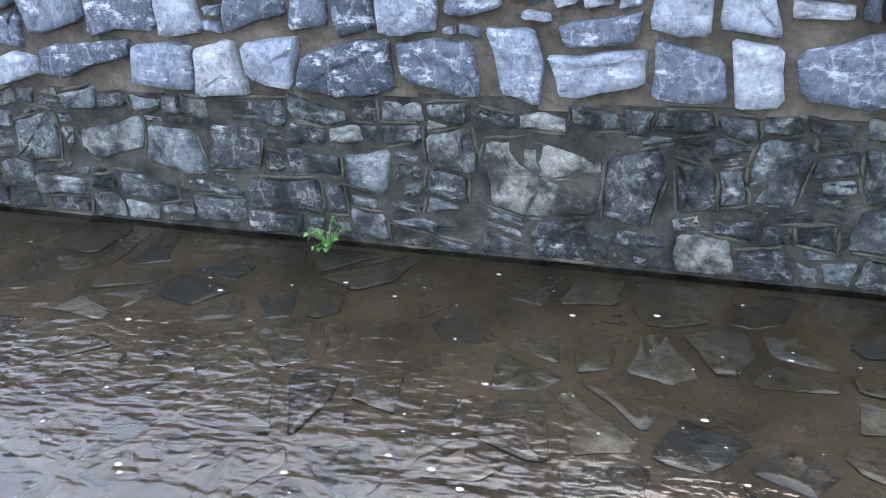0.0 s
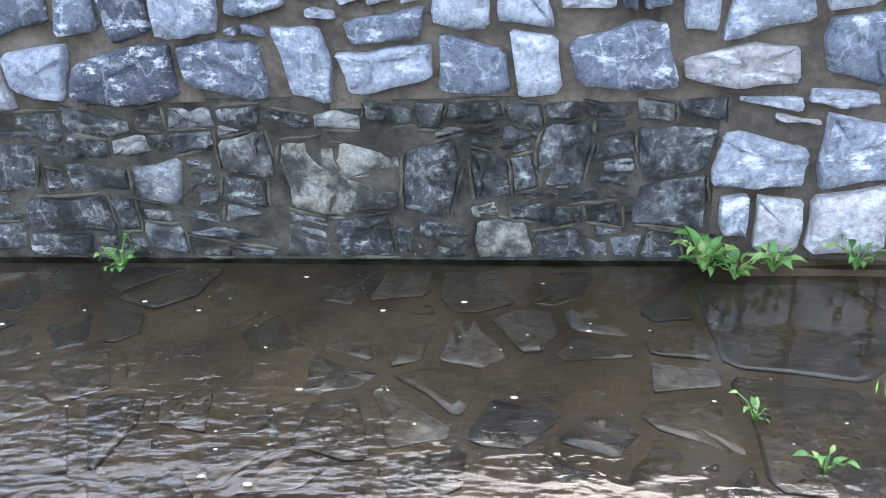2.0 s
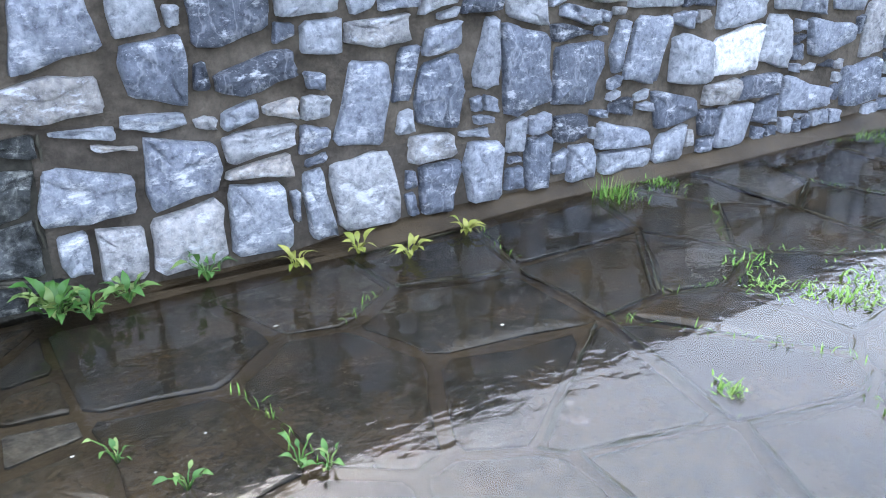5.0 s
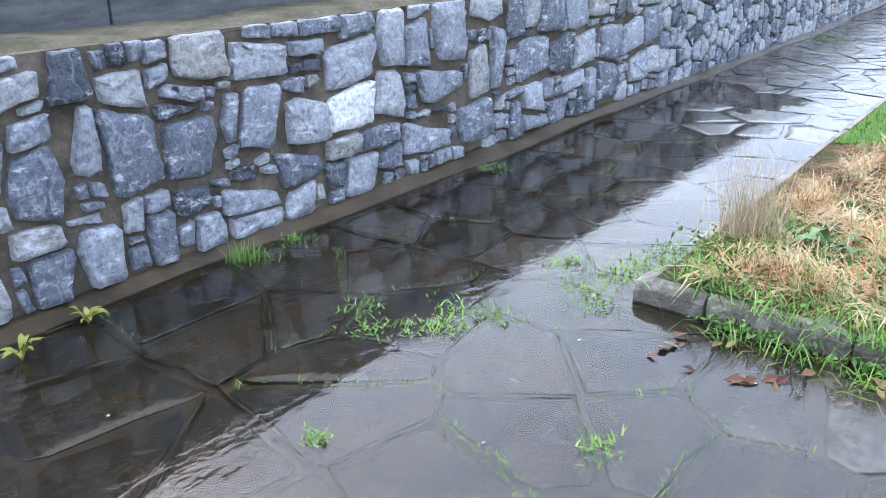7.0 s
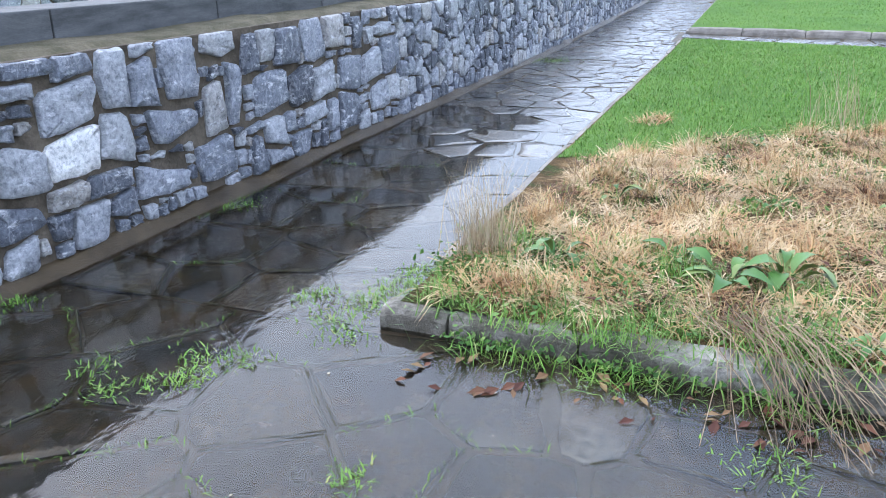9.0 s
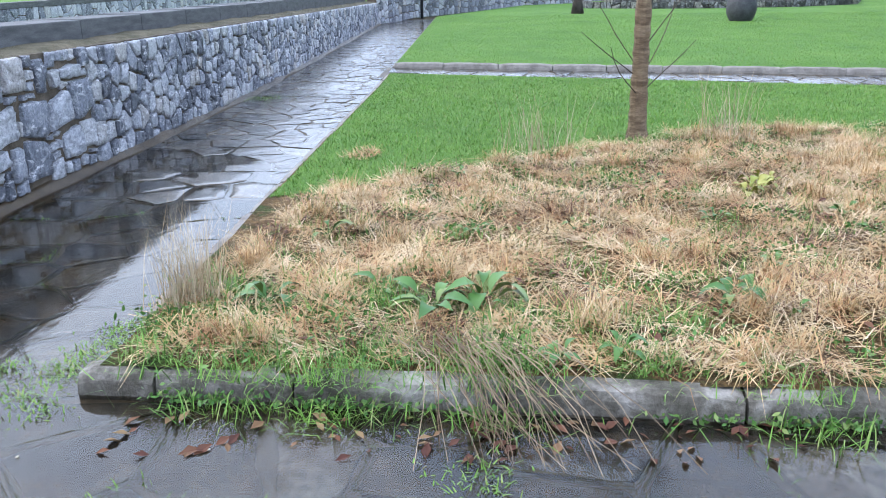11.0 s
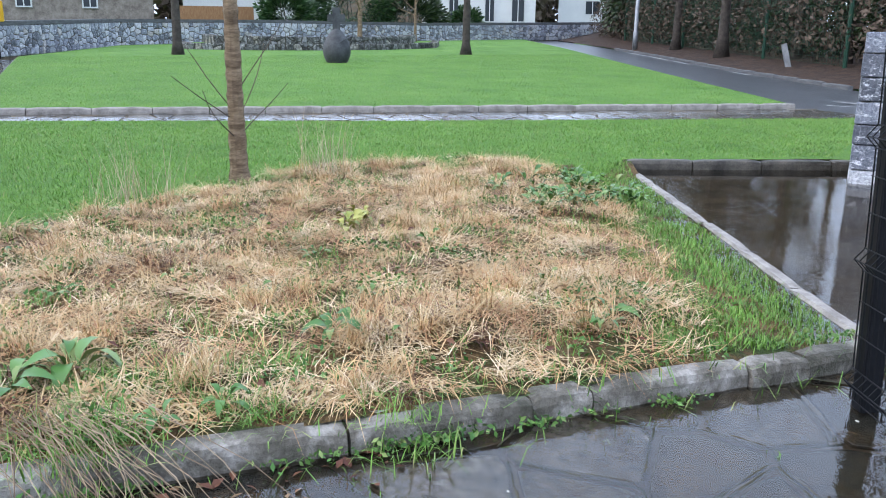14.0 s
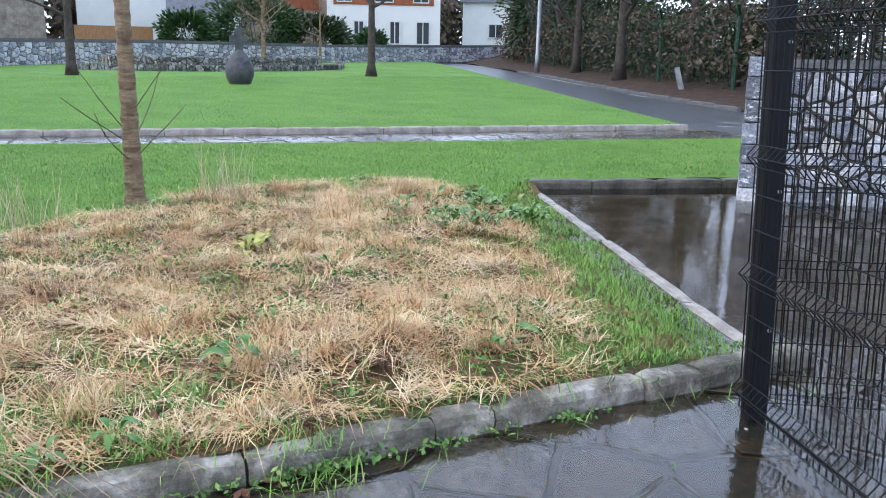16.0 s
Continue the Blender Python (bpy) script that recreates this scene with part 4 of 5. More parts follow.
cover("cut_straw", "matted straw-coloured cut grass lying on the bed", STRAWY, 76000, STRAW, (0.1, 0.34), 0.0052, (1.15, 1.75), 3, lambda x, y: mound(x, y) + 0.008 + 0.03 * np.abs(np.sin(37.7 * x + 11.3 * y)), "straw", 1.1, True, -0.15)
cover("standing_straw", "pale dry grass blades standing in tufts", STRAWY, 6000, STRAW, (0.06, 0.2), 0.004, (0.3, 1.1), 4, mound, "straw", 1.0, True, 0.1)
cover("bed_grass", "green grass growing through the straw", STRAWY, 40000, GRASS_BLADE, (0.04, 0.13), 0.006, (0.2, 1.3), 5, mound, patch=0.6)
cover("front_grass", "rank green grass along the kerb", [(4.5, 1.38), (5.7, 1.3), (5.3, 0.2), (4.95, -1.2), (4.42, -1.2)], 5200, GRASS_BLADE, (0.06, 0.2), 0.005, (0.3, 1.3), 18, mound, bent=1.0, patch=-0.3)
cover("edge_grass", "lush grass standing in shallow water", GREEN_EDGE, 26000, GRASS_BLADE, (0.025, 0.08), 0.006, (0.1, 1.0), 6, lambda x, y: np.maximum(bed_height(x, y), -0.01), patch=-0.7)
cover("lawn_grass", "mown green grass blades of the near lawn", UPPER_LAWN, 110000, GRASS_BLADE, (0.02, 0.055), 0.007, (0.05, 0.8), 7, bed_height)
cover("far_lawn_grass", "mown green grass blades of the far lawn", LAWN[:2] + [(36.0, -2.0), (36.0, -22.6), (24.0, -18.1), (15.2, -14.6)], 70000, GRASS_BLADE, (0.015, 0.045), 0.014, (0.05, 0.8), 8, lambda x, y: rise(x, y) + 0.155)
cover("lawn_patch", "small bare patch of straw on the lawn", [(8.9, 0.85), (9.05, 1.1), (9.3, 0.98), (9.5, 1.02), (9.45, 0.8), (9.2, 0.72)], 260, STRAW, (0.05, 0.16), 0.006, (0.9, 1.5), 23, lambda x, y: bed_height(x, y) + 0.02, "straw", 0.6)
r8 = np.random.default_rng(9)
tuss = scatter(95, STRAWY, 12, mound)
roots = np.repeat(tuss, 150, 0)
roots[:, :2] += r8.normal(0, 0.055, (len(roots), 2))
roots[:, 2] += 0.02
tagged(blades("straw_tussocks", roots, STRAW, (0.08, 0.26), 0.0038, (0.35, 1.35), 13, bent=1.3), "tangled tussocks of bent straw-coloured grass", "straw", kind="stuff")
patch_ = np.repeat(np.concatenate([scatter(95, STRAWY, 14, mound), scatter(22, [(4.6, 1.3), (5.6, 1.3), (5.2, 0.3), (4.55, 0.3)], 19, mound)]), 60, 0)
patch_[:, :2] += r8.normal(0, 0.11, (len(patch_), 2))
patch_[:, 2] += 0.03 + 0.03 * r8.random(len(patch_))
tagged(leaf_cloud("creeping_weeds", patch_, LEAF, 0.016, 15), "low creeping green weeds in the straw", "weeds", kind="stuff")
damp = np.repeat(scatter(85, STRAWY, 16, mound), 130, 0)
damp[:, :2] += r8.normal(0, 0.06, (len(damp), 2))
damp[:, 2] += 0.015
tagged(blades("rusty_straw", damp, FALLEN, (0.06, 0.2), 0.0045, (0.9, 1.6), 17, bent=0.8), "damp rust-brown dead grass clumps", "straw", kind="stuff")
k = 1410
kx = 4.5 + r8.normal(0, 0.11, k)
ky = np.concatenate([r8.normal(0.85, 0.2, 340), r8.normal(0.35, 0.16, 360), r8.normal(-0.25, 0.2, 380), r8.normal(-1.5, 0.1, 150), r8.uniform(-4.2, -0.7, 180)])
ky = np.clip(ky, -4.3, 1.4)
kx = kx + (ky - 1.5) * 0.066 - 0.05
spots = np.stack([kx, ky, np.where(kx < 4.4 + (ky - 1.5) * 0.066, -0.01, 0.1)], 1)
tagged(blades("kerb_grass", spots, GRASS_BLADE, (0.05, 0.2), 0.005, (0.2, 1.35), 10, bent=1.2), "long grass hanging over the kerb", "grass", kind="stuff")


q8 = np.random.default_rng(27)
foot = np.concatenate([np.repeat(q8.uniform(-2.9, 1.3, 26), 34), np.repeat(q8.uniform(-4.2, 0.2, 22), 26)])
back = np.arange(len(foot)) >= 26 * 34
foot = foot + q8.normal(0, 0.07, len(foot))
low_weeds = np.stack([4.53 + (foot - 1.5) * 0.0655 + np.where(back, 0.11, -0.115) + q8.normal(0, 0.025, len(foot)), foot, np.where(back, 0.11, 0.012) + np.abs(q8.normal(0, 0.022, len(foot)))], 1)
tagged(leaf_cloud("kerb_weeds", low_weeds, LEAF, 0.015, 28), "small green weeds along both edges of the kerb", "weeds", kind="stuff")

# ---- trees and shrubs ----
def branch(acc, start, way, length, radius, depth, rr, twigs, sides=6, droop=0.0, spread=0.6):
    pts, radii, p, d = [Vector(start)], [radius], Vector(start), Vector(way).normalized()
    parts_ = 4
    for i in range(parts_):
        d = (d + Vector((rr.uniform(-1, 1), rr.uniform(-1, 1), rr.uniform(-0.6, 1) - droop)) * 0.16).normalized()
        p = p + d * (length / parts_)
        pts.append(p.copy())
        radii.append(radius * (1 - 0.7 * (i + 1) / parts_))
    (acc if depth > 1 else twigs).tube(pts, radii, sides if depth > 1 else 4, cap=False)
    if depth > 0:
        for i in range(rr.randint(3, 5)):
            k = rr.randint(1, parts_)
            side = Vector((rr.uniform(-1, 1), rr.uniform(-1, 1), rr.uniform(-0.1, 0.8))).normalized()
            branch(acc, pts[k], d.lerp(side, spread).normalized(), length * rr.uniform(0.5, 0.75), radii[k] * 0.65 + 0.002, depth - 1, rr, twigs, max(4, sides - 1), droop, spread)


def tree(name, label, at, height, radius, seed, bark, low=0.35, depth=3, lean=(0, 0), rings=False, limbs=9, reach=0.4):
    rr = random.Random(seed)
    top = empty(name, at)
    tagged(top, label, "tree", group=name.replace("_", " ") + "s" if name != "young_tree" else "")
    trunk, twigs = Acc(), Acc()
    pts, radii, steps = [], [], 76 if rings else 14
    for i in range(steps + 1):
        t = i / steps
        pts.append((lean[0] * t + 0.02 * math.sin(5 * t + seed), lean[1] * t + 0.02 * math.cos(4 * t), height * t - 0.05))
        flare = (0.3 if rings else 0.55) * max(0, 1 - t * 14)
        radii.append(radius * (1 - (0.62 if rings else 0.75) * t) * (1 + flare + (rr.choice((0.0, 0.02, 0.13)) if rings else rr.uniform(-0.05, 0.05))))
    trunk.tube(pts, radii, 10)
    for i in range(limbs):
        t = low + (0.97 - low) * i / limbs
        k = int(t * steps)
        a = rr.uniform(0, 6.28)
        limb = Acc()
        branch(limb, pts[k], (math.cos(a), math.sin(a), rr.uniform(0.35, 0.9)), height * reach * (1.1 - t), radii[k] * 0.5, depth, rr, twigs)
        if limb.v:
            part("limb", limb, bark, top)
    part("trunk", trunk, bark, top, smooth=not rings)
    if twigs.v:
        part("twigs", twigs, TWIG, top)["kind"] = "stuff"
    return top


near = tree("young_tree", "young bare tree with ringed brown bark on the lawn", (9.96, -1.87, 0.1), 5.2, 0.086, 3, BARK, 0.42, 2, (-0.12, 0.1), True, 8, 0.3)
rr = random.Random(5)
for a, up, zz in ((2.3, 0.55, 0.62), (2.0, 0.9, 0.7), (-1.2, 1.3, 0.95), (-0.9, 0.9, 0.7), (-0.7, 0.5, 0.5), (2.6, 0.35, 0.45)):
    pts = [Vector((0, 0, zz))]
    d = Vector((math.cos(a) * 0.6, math.sin(a), up))
    for i in range(5):
        d = d + Vector((rr.uniform(-1, 1), rr.uniform(-1, 1), 0.5)) * 0.12
        pts.append(pts[-1] + d.normalized() * 0.17)
    shoot = Acc()
    shoot.tube(pts, [0.007, 0.006, 0.005, 0.005, 0.004, 0.003], 5)
    part("side_shoot", shoot, TWIG, near, "thin bare reddish shoot")
tree("lawn_tree", "slender bare tree on the far lawn", (37.0, -4.3, 0.52), 8, 0.19, 21, DARK_BARK, 0.35, 3)
tree("lawn_tree", "bare tree with spreading branches on the far lawn", (36.4, -16.7, 0.52), 8.5, 0.2, 22, DARK_BARK, 0.3, 3)
tree("wall_tree", "small round-headed bare tree before the park wall", (50.3, -16.2, 0.75), 5.5, 0.16, 23, BARK, 0.4, 3, limbs=12, reach=0.55)
tree("wall_tree", "small bare tree before the park wall", (52.5, -20.6, 0.75), 4.8, 0.1, 24, BARK, 0.4, 2)
for i, (x, y, h, rad) in enumerate(((31.5, -27.0, 16, 0.24), (38.5, -30.0, 14, 0.22), (27.0, -26.8, 17, 0.18), (45.0, -33.6, 14, 0.22), (23.5, -25.6, 15, 0.15), (35.0, -35.5, 17, 0.3), (50.5, -39.0, 13, 0.25), (19.0, -27.0, 16, 0.22), (16.0, -24.5, 15, 0.2), (21.0, -31.0, 18, 0.25))):
    tree("bank_tree", "tall bare tree on the leafy bank", (x, y, float(bank_height(np.array([x]), np.array([y]))[0])), h * 0.78, rad, 40 + i, DARK_BARK, 0.25, 3, limbs=12, reach=0.42)


def cloud(boxes, count, seed):
    """Random places in soft clumps within the given boxes (centre, half sizes)."""
    q = np.random.default_rng(seed)
    out = []
    for c, s in boxes:
        p = q.normal(size=(count, 3))
        p /= np.linalg.norm(p, axis=1)[:, None]
        p *= (0.55 + 0.5 * q.random(count) ** 0.6)[:, None]
        bumps = 1 + 0.22 * np.sin(p[:, :1] * 6 + seed) * np.cos(p[:, 1:2] * 5 + p[:, 2:] * 4)
        out.append(np.array(c) + p * bumps * np.array(s))
    return np.concatenate(out)


def shrub(name, label, boxes, count, material, size, seed, trunk_at=None):
    top = empty(name, (boxes[0][0][0], boxes[0][0][1], boxes[0][0][2] - boxes[0][1][2]))
    tagged(top, label, "bush", group="garden bushes" if name == "green_bush" else "")
    inv = top.matrix_basis.inverted()
    leaves = leaf_cloud("leaves", cloud(boxes, count, seed), material, size, seed, top)
    leaves.matrix_parent_inverse, leaves["kind"] = inv, "stuff"
    st = Acc()
    q = random.Random(seed)
    for c, s in boxes:
        for k in range(3):
            st.tube([(c[0] + q.uniform(-0.2, 0.2) * s[0], c[1] + q.uniform(-0.2, 0.2) * s[1], c[2] - s[2] * 1.05), (c[0] + q.uniform(-0.3, 0.3) * s[0], c[1] + q.uniform(-0.3, 0.3) * s[1], c[2] + s[2] * 0.5)], [0.06, 0.02], 5)
    stem = part("stem", st, DARK_BARK, top)
    stem["kind"] = "stuff"
    stem.matrix_parent_inverse = inv
    return top


hedge_boxes = []
for i in range(17):
    t = i / 16
    x, y = 18.0 + 38 * t, -24.6 - 14.0 * t
    z = 0.85 + 0.45 * t
    hedge_boxes.append(((x, y, z + 1.4), (2.0, 1.0, 1.7 + 0.5 * math.sin(i * 2.1))))
shrub("ivy_hedge", "dark ivy-clad hedge behind the green fence", hedge_boxes, 4600, IVY, 0.085, 61)
shrub("evergreen", "dark evergreen trees beyond the lane", [((50.0, -36.3, 5.0), (4.0, 2.6, 3.6)), ((44.0, -37.0, 6.5), (4.0, 2.2, 3.2)), ((36.0, -33.8, 7.5), (4.5, 2.0, 2.8)), ((57.5, -42.0, 4.2), (3.0, 2.0, 3.4))], 8000, IVY, 0.13, 62)
shrub("green_bush", "rounded green laurel bush behind the park wall", [((66.0, -20.6, 3.2), (3.2, 3.6, 2.6))], 9000, BUSH, 0.14, 63)
shrub("green_bush", "small green bush behind the park wall", [((64.0, -15.0, 2.6), (1.6, 1.9, 1.7))], 3500, BUSH, 0.17, 64)
shrub("green_bush", "dark low bush behind the park wall", [((66.0, -25.5, 2.4), (2.0, 3.0, 2.0))], 4000, IVY, 0.18, 65)
shrub("green_bush", "low garden bush beside the white house", [((68.0, -31.4, 2.2), (1.4, 1.4, 1.3))], 2000, BUSH, 0.16, 66)

woods = []
for i in range(22):
    woods.append(((104 + 6 * math.sin(i * 1.7), 22 - 5.2 * i, 5.5 + 2 * math.sin(i * 2.3)), (6, 4.5, 6.5)))
tagged(leaf_cloud("far_woods", cloud(woods, 1500, 71), TWIG, 0.55, 71), "brown leafless woods behind the houses", "woods", kind="stuff")
brush = [((x, y + 1.2, z - 0.1), (1.9, 0.8, 1.5)) for (x, y, z), _ in hedge_boxes]
tagged(leaf_cloud("undergrowth", cloud(brush, 700, 72), TWIG, 0.1, 72), "brown twiggy undergrowth along the fence", "undergrowth", kind="stuff")

# ---- houses beyond the park ----
def house(name, label, at, angle, width, depth, height, wall_mat, roof_mat, windows, band=None, pitch_up=2.5):
    """Faces the park; windows are (offset, sill height, width, height) on the front."""
    top = empty(name, at)
    top.rotation_euler = (0, 0, radians(angle))
    tagged(top, label, "house")
    w = Acc()
    w.box((-width / 2, 0, -0.5), (width / 2, depth, height))
    part("wall", w, wall_mat, top)
    if band:
        b = Acc()
        b.box((-width / 2 + band[2], -0.06, band[0]), (width / 2 - band[2], 0.05, band[1]))
        part("cladding", b, BRICK_RED, top, "orange-red brick upper storey")
    rf = Acc()
    e = 0.35
    rf.add([(-width / 2 - e, -e, height), (width / 2 + e, -e, height), (width / 2 + e, depth + e, height), (-width / 2 - e, depth + e, height), (-width / 2 - e, depth / 2, height + pitch_up), (width / 2 + e, depth / 2, height + pitch_up)],
           [(0, 1, 5, 4), (2, 3, 4, 5), (0, 4, 3), (1, 2, 5), (0, 3, 2, 1)])
    part("roof", rf, roof_mat, top)
    for u, z, ww, hh in windows:
        f = Acc()
        t = 0.1
        for a, b in (((u - ww / 2 - t, z - t), (u + ww / 2 + t, z)), ((u - ww / 2 - t, z + hh), (u + ww / 2 + t, z + hh + t)), ((u - ww / 2 - t, z), (u - ww / 2, z + hh)), ((u + ww / 2, z), (u + ww / 2 + t, z + hh)), ((u - 0.04, z), (u + 0.04, z + hh))):
            f.box((a[0], -0.14, a[1]), (b[0], 0.03, b[1]))
        win = part("window", f, PVC, top)
        g = Acc()
        g.box((u - ww / 2, -0.08, z), (u + ww / 2, 0.04, z + hh))
        part("pane", g, GLASS, win)
    return top


house("stone_cottage", "old brown-grey rubble cottage with dark windows", (72, 1.0, 0.8), -93, 15, 7, 5.4, RENDER_GREY, SLATE, [(-5.6, 2.2, 0.9, 2.2), (-1.5, 2.2, 0.9, 2.2), (3, 2.2, 0.9, 2.2)])
house("white_house", "white rendered house with grey slate roof", (80, -15.2, 0.9), -100, 11, 8, 7.5, RENDER_WHITE, SLATE, [(-2.6, 5.0, 1.1, 1.2), (2.2, 5.0, 1.1, 1.2), (3.5, 1.6, 1.2, 1.4)])
house("lean_to_house", "low slate-roofed annexe with a window", (74.5, -19.0, 0.9), -103, 5.5, 4, 3.6, RENDER_WHITE, SLATE, [(0.6, 1.5, 1.2, 1.3)], None, 1.6)
house("terracotta_house", "tan and terracotta terraced house behind bushes", (86, -30.0, 1.0), -108, 15, 8, 8, RENDER_TAN, SLATE, [(-5, 2.5, 1.0, 1.8), (-1, 5.2, 1.0, 1.5), (3, 2.5, 1.0, 1.8), (5, 5.2, 1.0, 1.5)], (4.6, 7.5, 4.0))
house("modern_house", "white house with orange brick upper storey", (73.4, -35.1, 0.9), -115.5, 10.4, 8, 9, RENDER_WHITE, SLATE, [(-4.2, 1.5, 1.0, 1.9), (-2.3, 1.5, 0.8, 1.9), (1.0, 1.5, 0.8, 1.9), (3.6, 1.5, 1.1, 1.9), (-3.6, 5.2, 1.2, 1.5), (0, 5.2, 1.6, 1.5), (3.4, 5.2, 1.3, 1.5)], (4.9, 8.6, 0.6))
house("white_annexe", "small white building at the end of the park wall", (74, -46.6, 1.0), -122, 4.6, 5, 5.5, RENDER_WHITE, SLATE, [(1.0, 2.2, 1.3, 1.2)])
fence_glow = Acc()
fence_glow.box((-2.6, -0.05, -0.3), (2.6, 0.05, 2.2))
tf = part("timber_fence", fence_glow, plain("orange_timber", (0.3, 0.15, 0.07), (0.45, 0.25, 0.13), 3, 0.8, stretch=(6, 1, 1)))
tf.location, tf.rotation_euler = (66, -10.4, 0.9), (0, 0, radians(-98))
tagged(tf, "orange-brown timber garden fence by the white house", "fence")

# ---- park things ----
memorial = empty("stone_memorial", (31.1, -9.12, 0.42))
tagged(memorial, "dark egg-shaped stone memorial topped by a cross", "memorial")
egg, band_ = Acc(), Acc()
pts, radii = [], []
for i in range(17):
    t = i / 16
    pts.append((0, 0, 1.22 * t))
    radii.append(0.5 * math.sin(math.pi * (0.16 + 0.8 * t) ** 0.9) ** 0.75 if i < 16 else 0.12)
egg.tube(pts, radii, 20)
part("egg", egg, MEMORIAL, memorial, smooth=True)
for s in (-1, 1):
    band_.tube([(-0.44, s * 0.26 * 0, 0.75), (-0.49 + 0.05, -0.2, 0.86), (-0.25, -0.42, 0.93), (0, -0.47, 0.97)] if s < 0 else [(0, -0.47, 0.97), (0.25, -0.42, 0.93), (0.44, -0.2, 0.86), (0.44, 0, 0.75)], [0.02] * 4, 5)
part("carved_rim", band_, MEMORIAL, memorial)
cr = Acc()
m = pose(0, 0, 0, 0, 0, -105)
cr.box((-0.13, -0.09, 1.15), (0.13, 0.09, 1.95), m)
cr.box((-0.31, -0.085, 1.45), (0.31, 0.085, 1.72), m)
part("cross", cr, MEMORIAL, memorial, "plain stone cross", bevel=0.01)

tier = [(44.5, -4.9), (41.6, -5.2), (40.6, -8.0), (40.4, -11.0), (41.0, -14.5), (43.0, -18.0), (46.4, -19.6)]
stone_run("planter_wall", "low dark stone wall of a raised round bed", [(x, y, 0.019 * (x - 15.0) + 0.1) for x, y in tier], 0.34, 0.35, OLD_STONE, 0, 0.3, kind="", mortar=MORTAR_OLD)
stone_run("planter_wall", "upper dark stone tier of a raised round bed", [(x * 0.75 + 11.4, y * 0.8 - 2.4, 0.019 * (x - 15.0) + 0.34) for x, y in tier], 0.42, 0.35, OLD_STONE, 0, 0.3, kind="", mortar=MORTAR_OLD)
fill = sheet("planter_soil", tier, TURF, lambda x, y: rise(x, y) + 0.36, 2.0)
tagged(fill, "grass filling inside the raised round bed", "ground", kind="structure")

lamp = empty("lamp_post", (42.0, -29.9, 0.5))
tagged(lamp, "tall grey galvanised lamp post beside the lane", "lamp post")
a = Acc()
a.tube([(0, 0, 0), (0, 0, 1.1), (0, 0, 1.15), (0, 0, 7)], [0.15, 0.15, 0.12, 0.09], 12)
part("pole", a, GALV, lamp, smooth=True)
a = Acc()
a.box((-0.1, -0.5, 7.0), (0.1, 0.1, 7.1))
part("lantern", a, GALV, lamp)

post = empty("lifebuoy_post", (35.6, 2.0, 0.48))
tagged(post, "black post carrying a yellow lifebuoy box", "post")
a = Acc()
a.tube([(0, 0, 0), (0, 0, 1.5)], [0.06, 0.06], 8)
part("pole", a, BLACK, post)
a = Acc()
a.box((-0.1, -0.3, 1.28), (0.1, 0.3, 2.0))
part("box", a, YELLOW, post, "yellow plastic housing", bevel=0.04)

slab = Acc()
slab.box((-0.26, -0.1, -0.2), (0.26, 0.1, 0.85))
sl = part("leaning_slab", slab, plain("pale_grey_slab", (0.16, 0.17, 0.18), (0.3, 0.31, 0.32), 3, 0.6), bevel=0.02)
sl.location, sl.rotation_euler = (25.2, -24.6, 0.42), (radians(-16), radians(20), radians(-48))
tagged(sl, "pale grey stone slab leaning on the leafy bank", "stone slab")

green_fence = empty("mesh_fence", (28.6, -26.6, 0.8))
tagged(green_fence, "green steel mesh fence with cranked posts", "fence")
inv = green_fence.matrix_basis.inverted()
line = [(22.6, -24.5), (28.6, -26.6), (33.6, -28.6), (38.7, -30.6), (44.0, -32.6), (49.5, -34.5)]
for x, y in line:
    a = Acc()
    z = float(bank_height(np.array([x]), np.array([y]))[0]) - 0.15
    a.tube([(x, y, z), (x, y, z + 2.75), (x - 0.2, y + 0.35, z + 3.15)], [0.07, 0.07, 0.06], 6)
    ob = part("fence_post", a, GREEN_STEEL, green_fence)
    ob.matrix_parent_inverse = inv
wires = Acc()
for (ax, ay), (bx, by) in zip(line, line[1:]):
    za, zb = (float(bank_height(np.array([x]), np.array([y]))[0]) for x, y in ((ax, ay), (bx, by)))
    for k in range(12):
        h = 0.1 + k * 0.22
        wires.tube([(ax, ay, za + h), (bx, by, zb + h)], [0.006, 0.006], 3, cap=False)
    for k in range(36):
        t = k / 36
        x, y, z = ax + (bx - ax) * t, ay + (by - ay) * t, za + (zb - za) * t
        wires.tube([(x, y, z + 0.05), (x, y, z + 2.6)], [0.006, 0.006], 3, cap=False)
ob = part("mesh", wires, GREEN_STEEL, green_fence)
ob.matrix_parent_inverse, ob["kind"] = inv, "stuff"

paint = empty("road_marking", (13.5, -14.0, 0.1))
tagged(paint, "worn white painted line on the asphalt lane", "road marking")
for (x0, y0), (x1, y1), w in (((15.5, -15.2), (13.8, -14.75), 0.1), ((16.55, -17.43), (16.0, -17.65), 0.1), ((15.9, -16.5), (15.4, -16.9), 0.09), ((40.6, -28.5), (37.4, -27.25), 0.12), ((36.9, -27.05), (33.6, -25.75), 0.12), ((33.0, -25.5), (30.8, -24.6), 0.11), ((26.2, -22.85), (24.6, -22.3), 0.1)):
    d = Vector((x1 - x0, y1 - y0, 0))
    s = Vector((-d.y, d.x, 0)).normalized() * w / 2
    a, b = Vector((x0, y0, climb(x0) + 0.016)), Vector((x1, y1, climb(x1) + 0.016))
    acc = Acc()
    acc.add([a - s, b - s, b + s, a + s], [(0, 1, 2, 3)])
    ob = part("stripe", acc, WHITE_PAINT, paint)
    ob.matrix_parent_inverse = paint.matrix_basis.inverted()

# ---- black mesh gate ----
FOLDS = (0.16, 0.72, 1.26, 1.84)


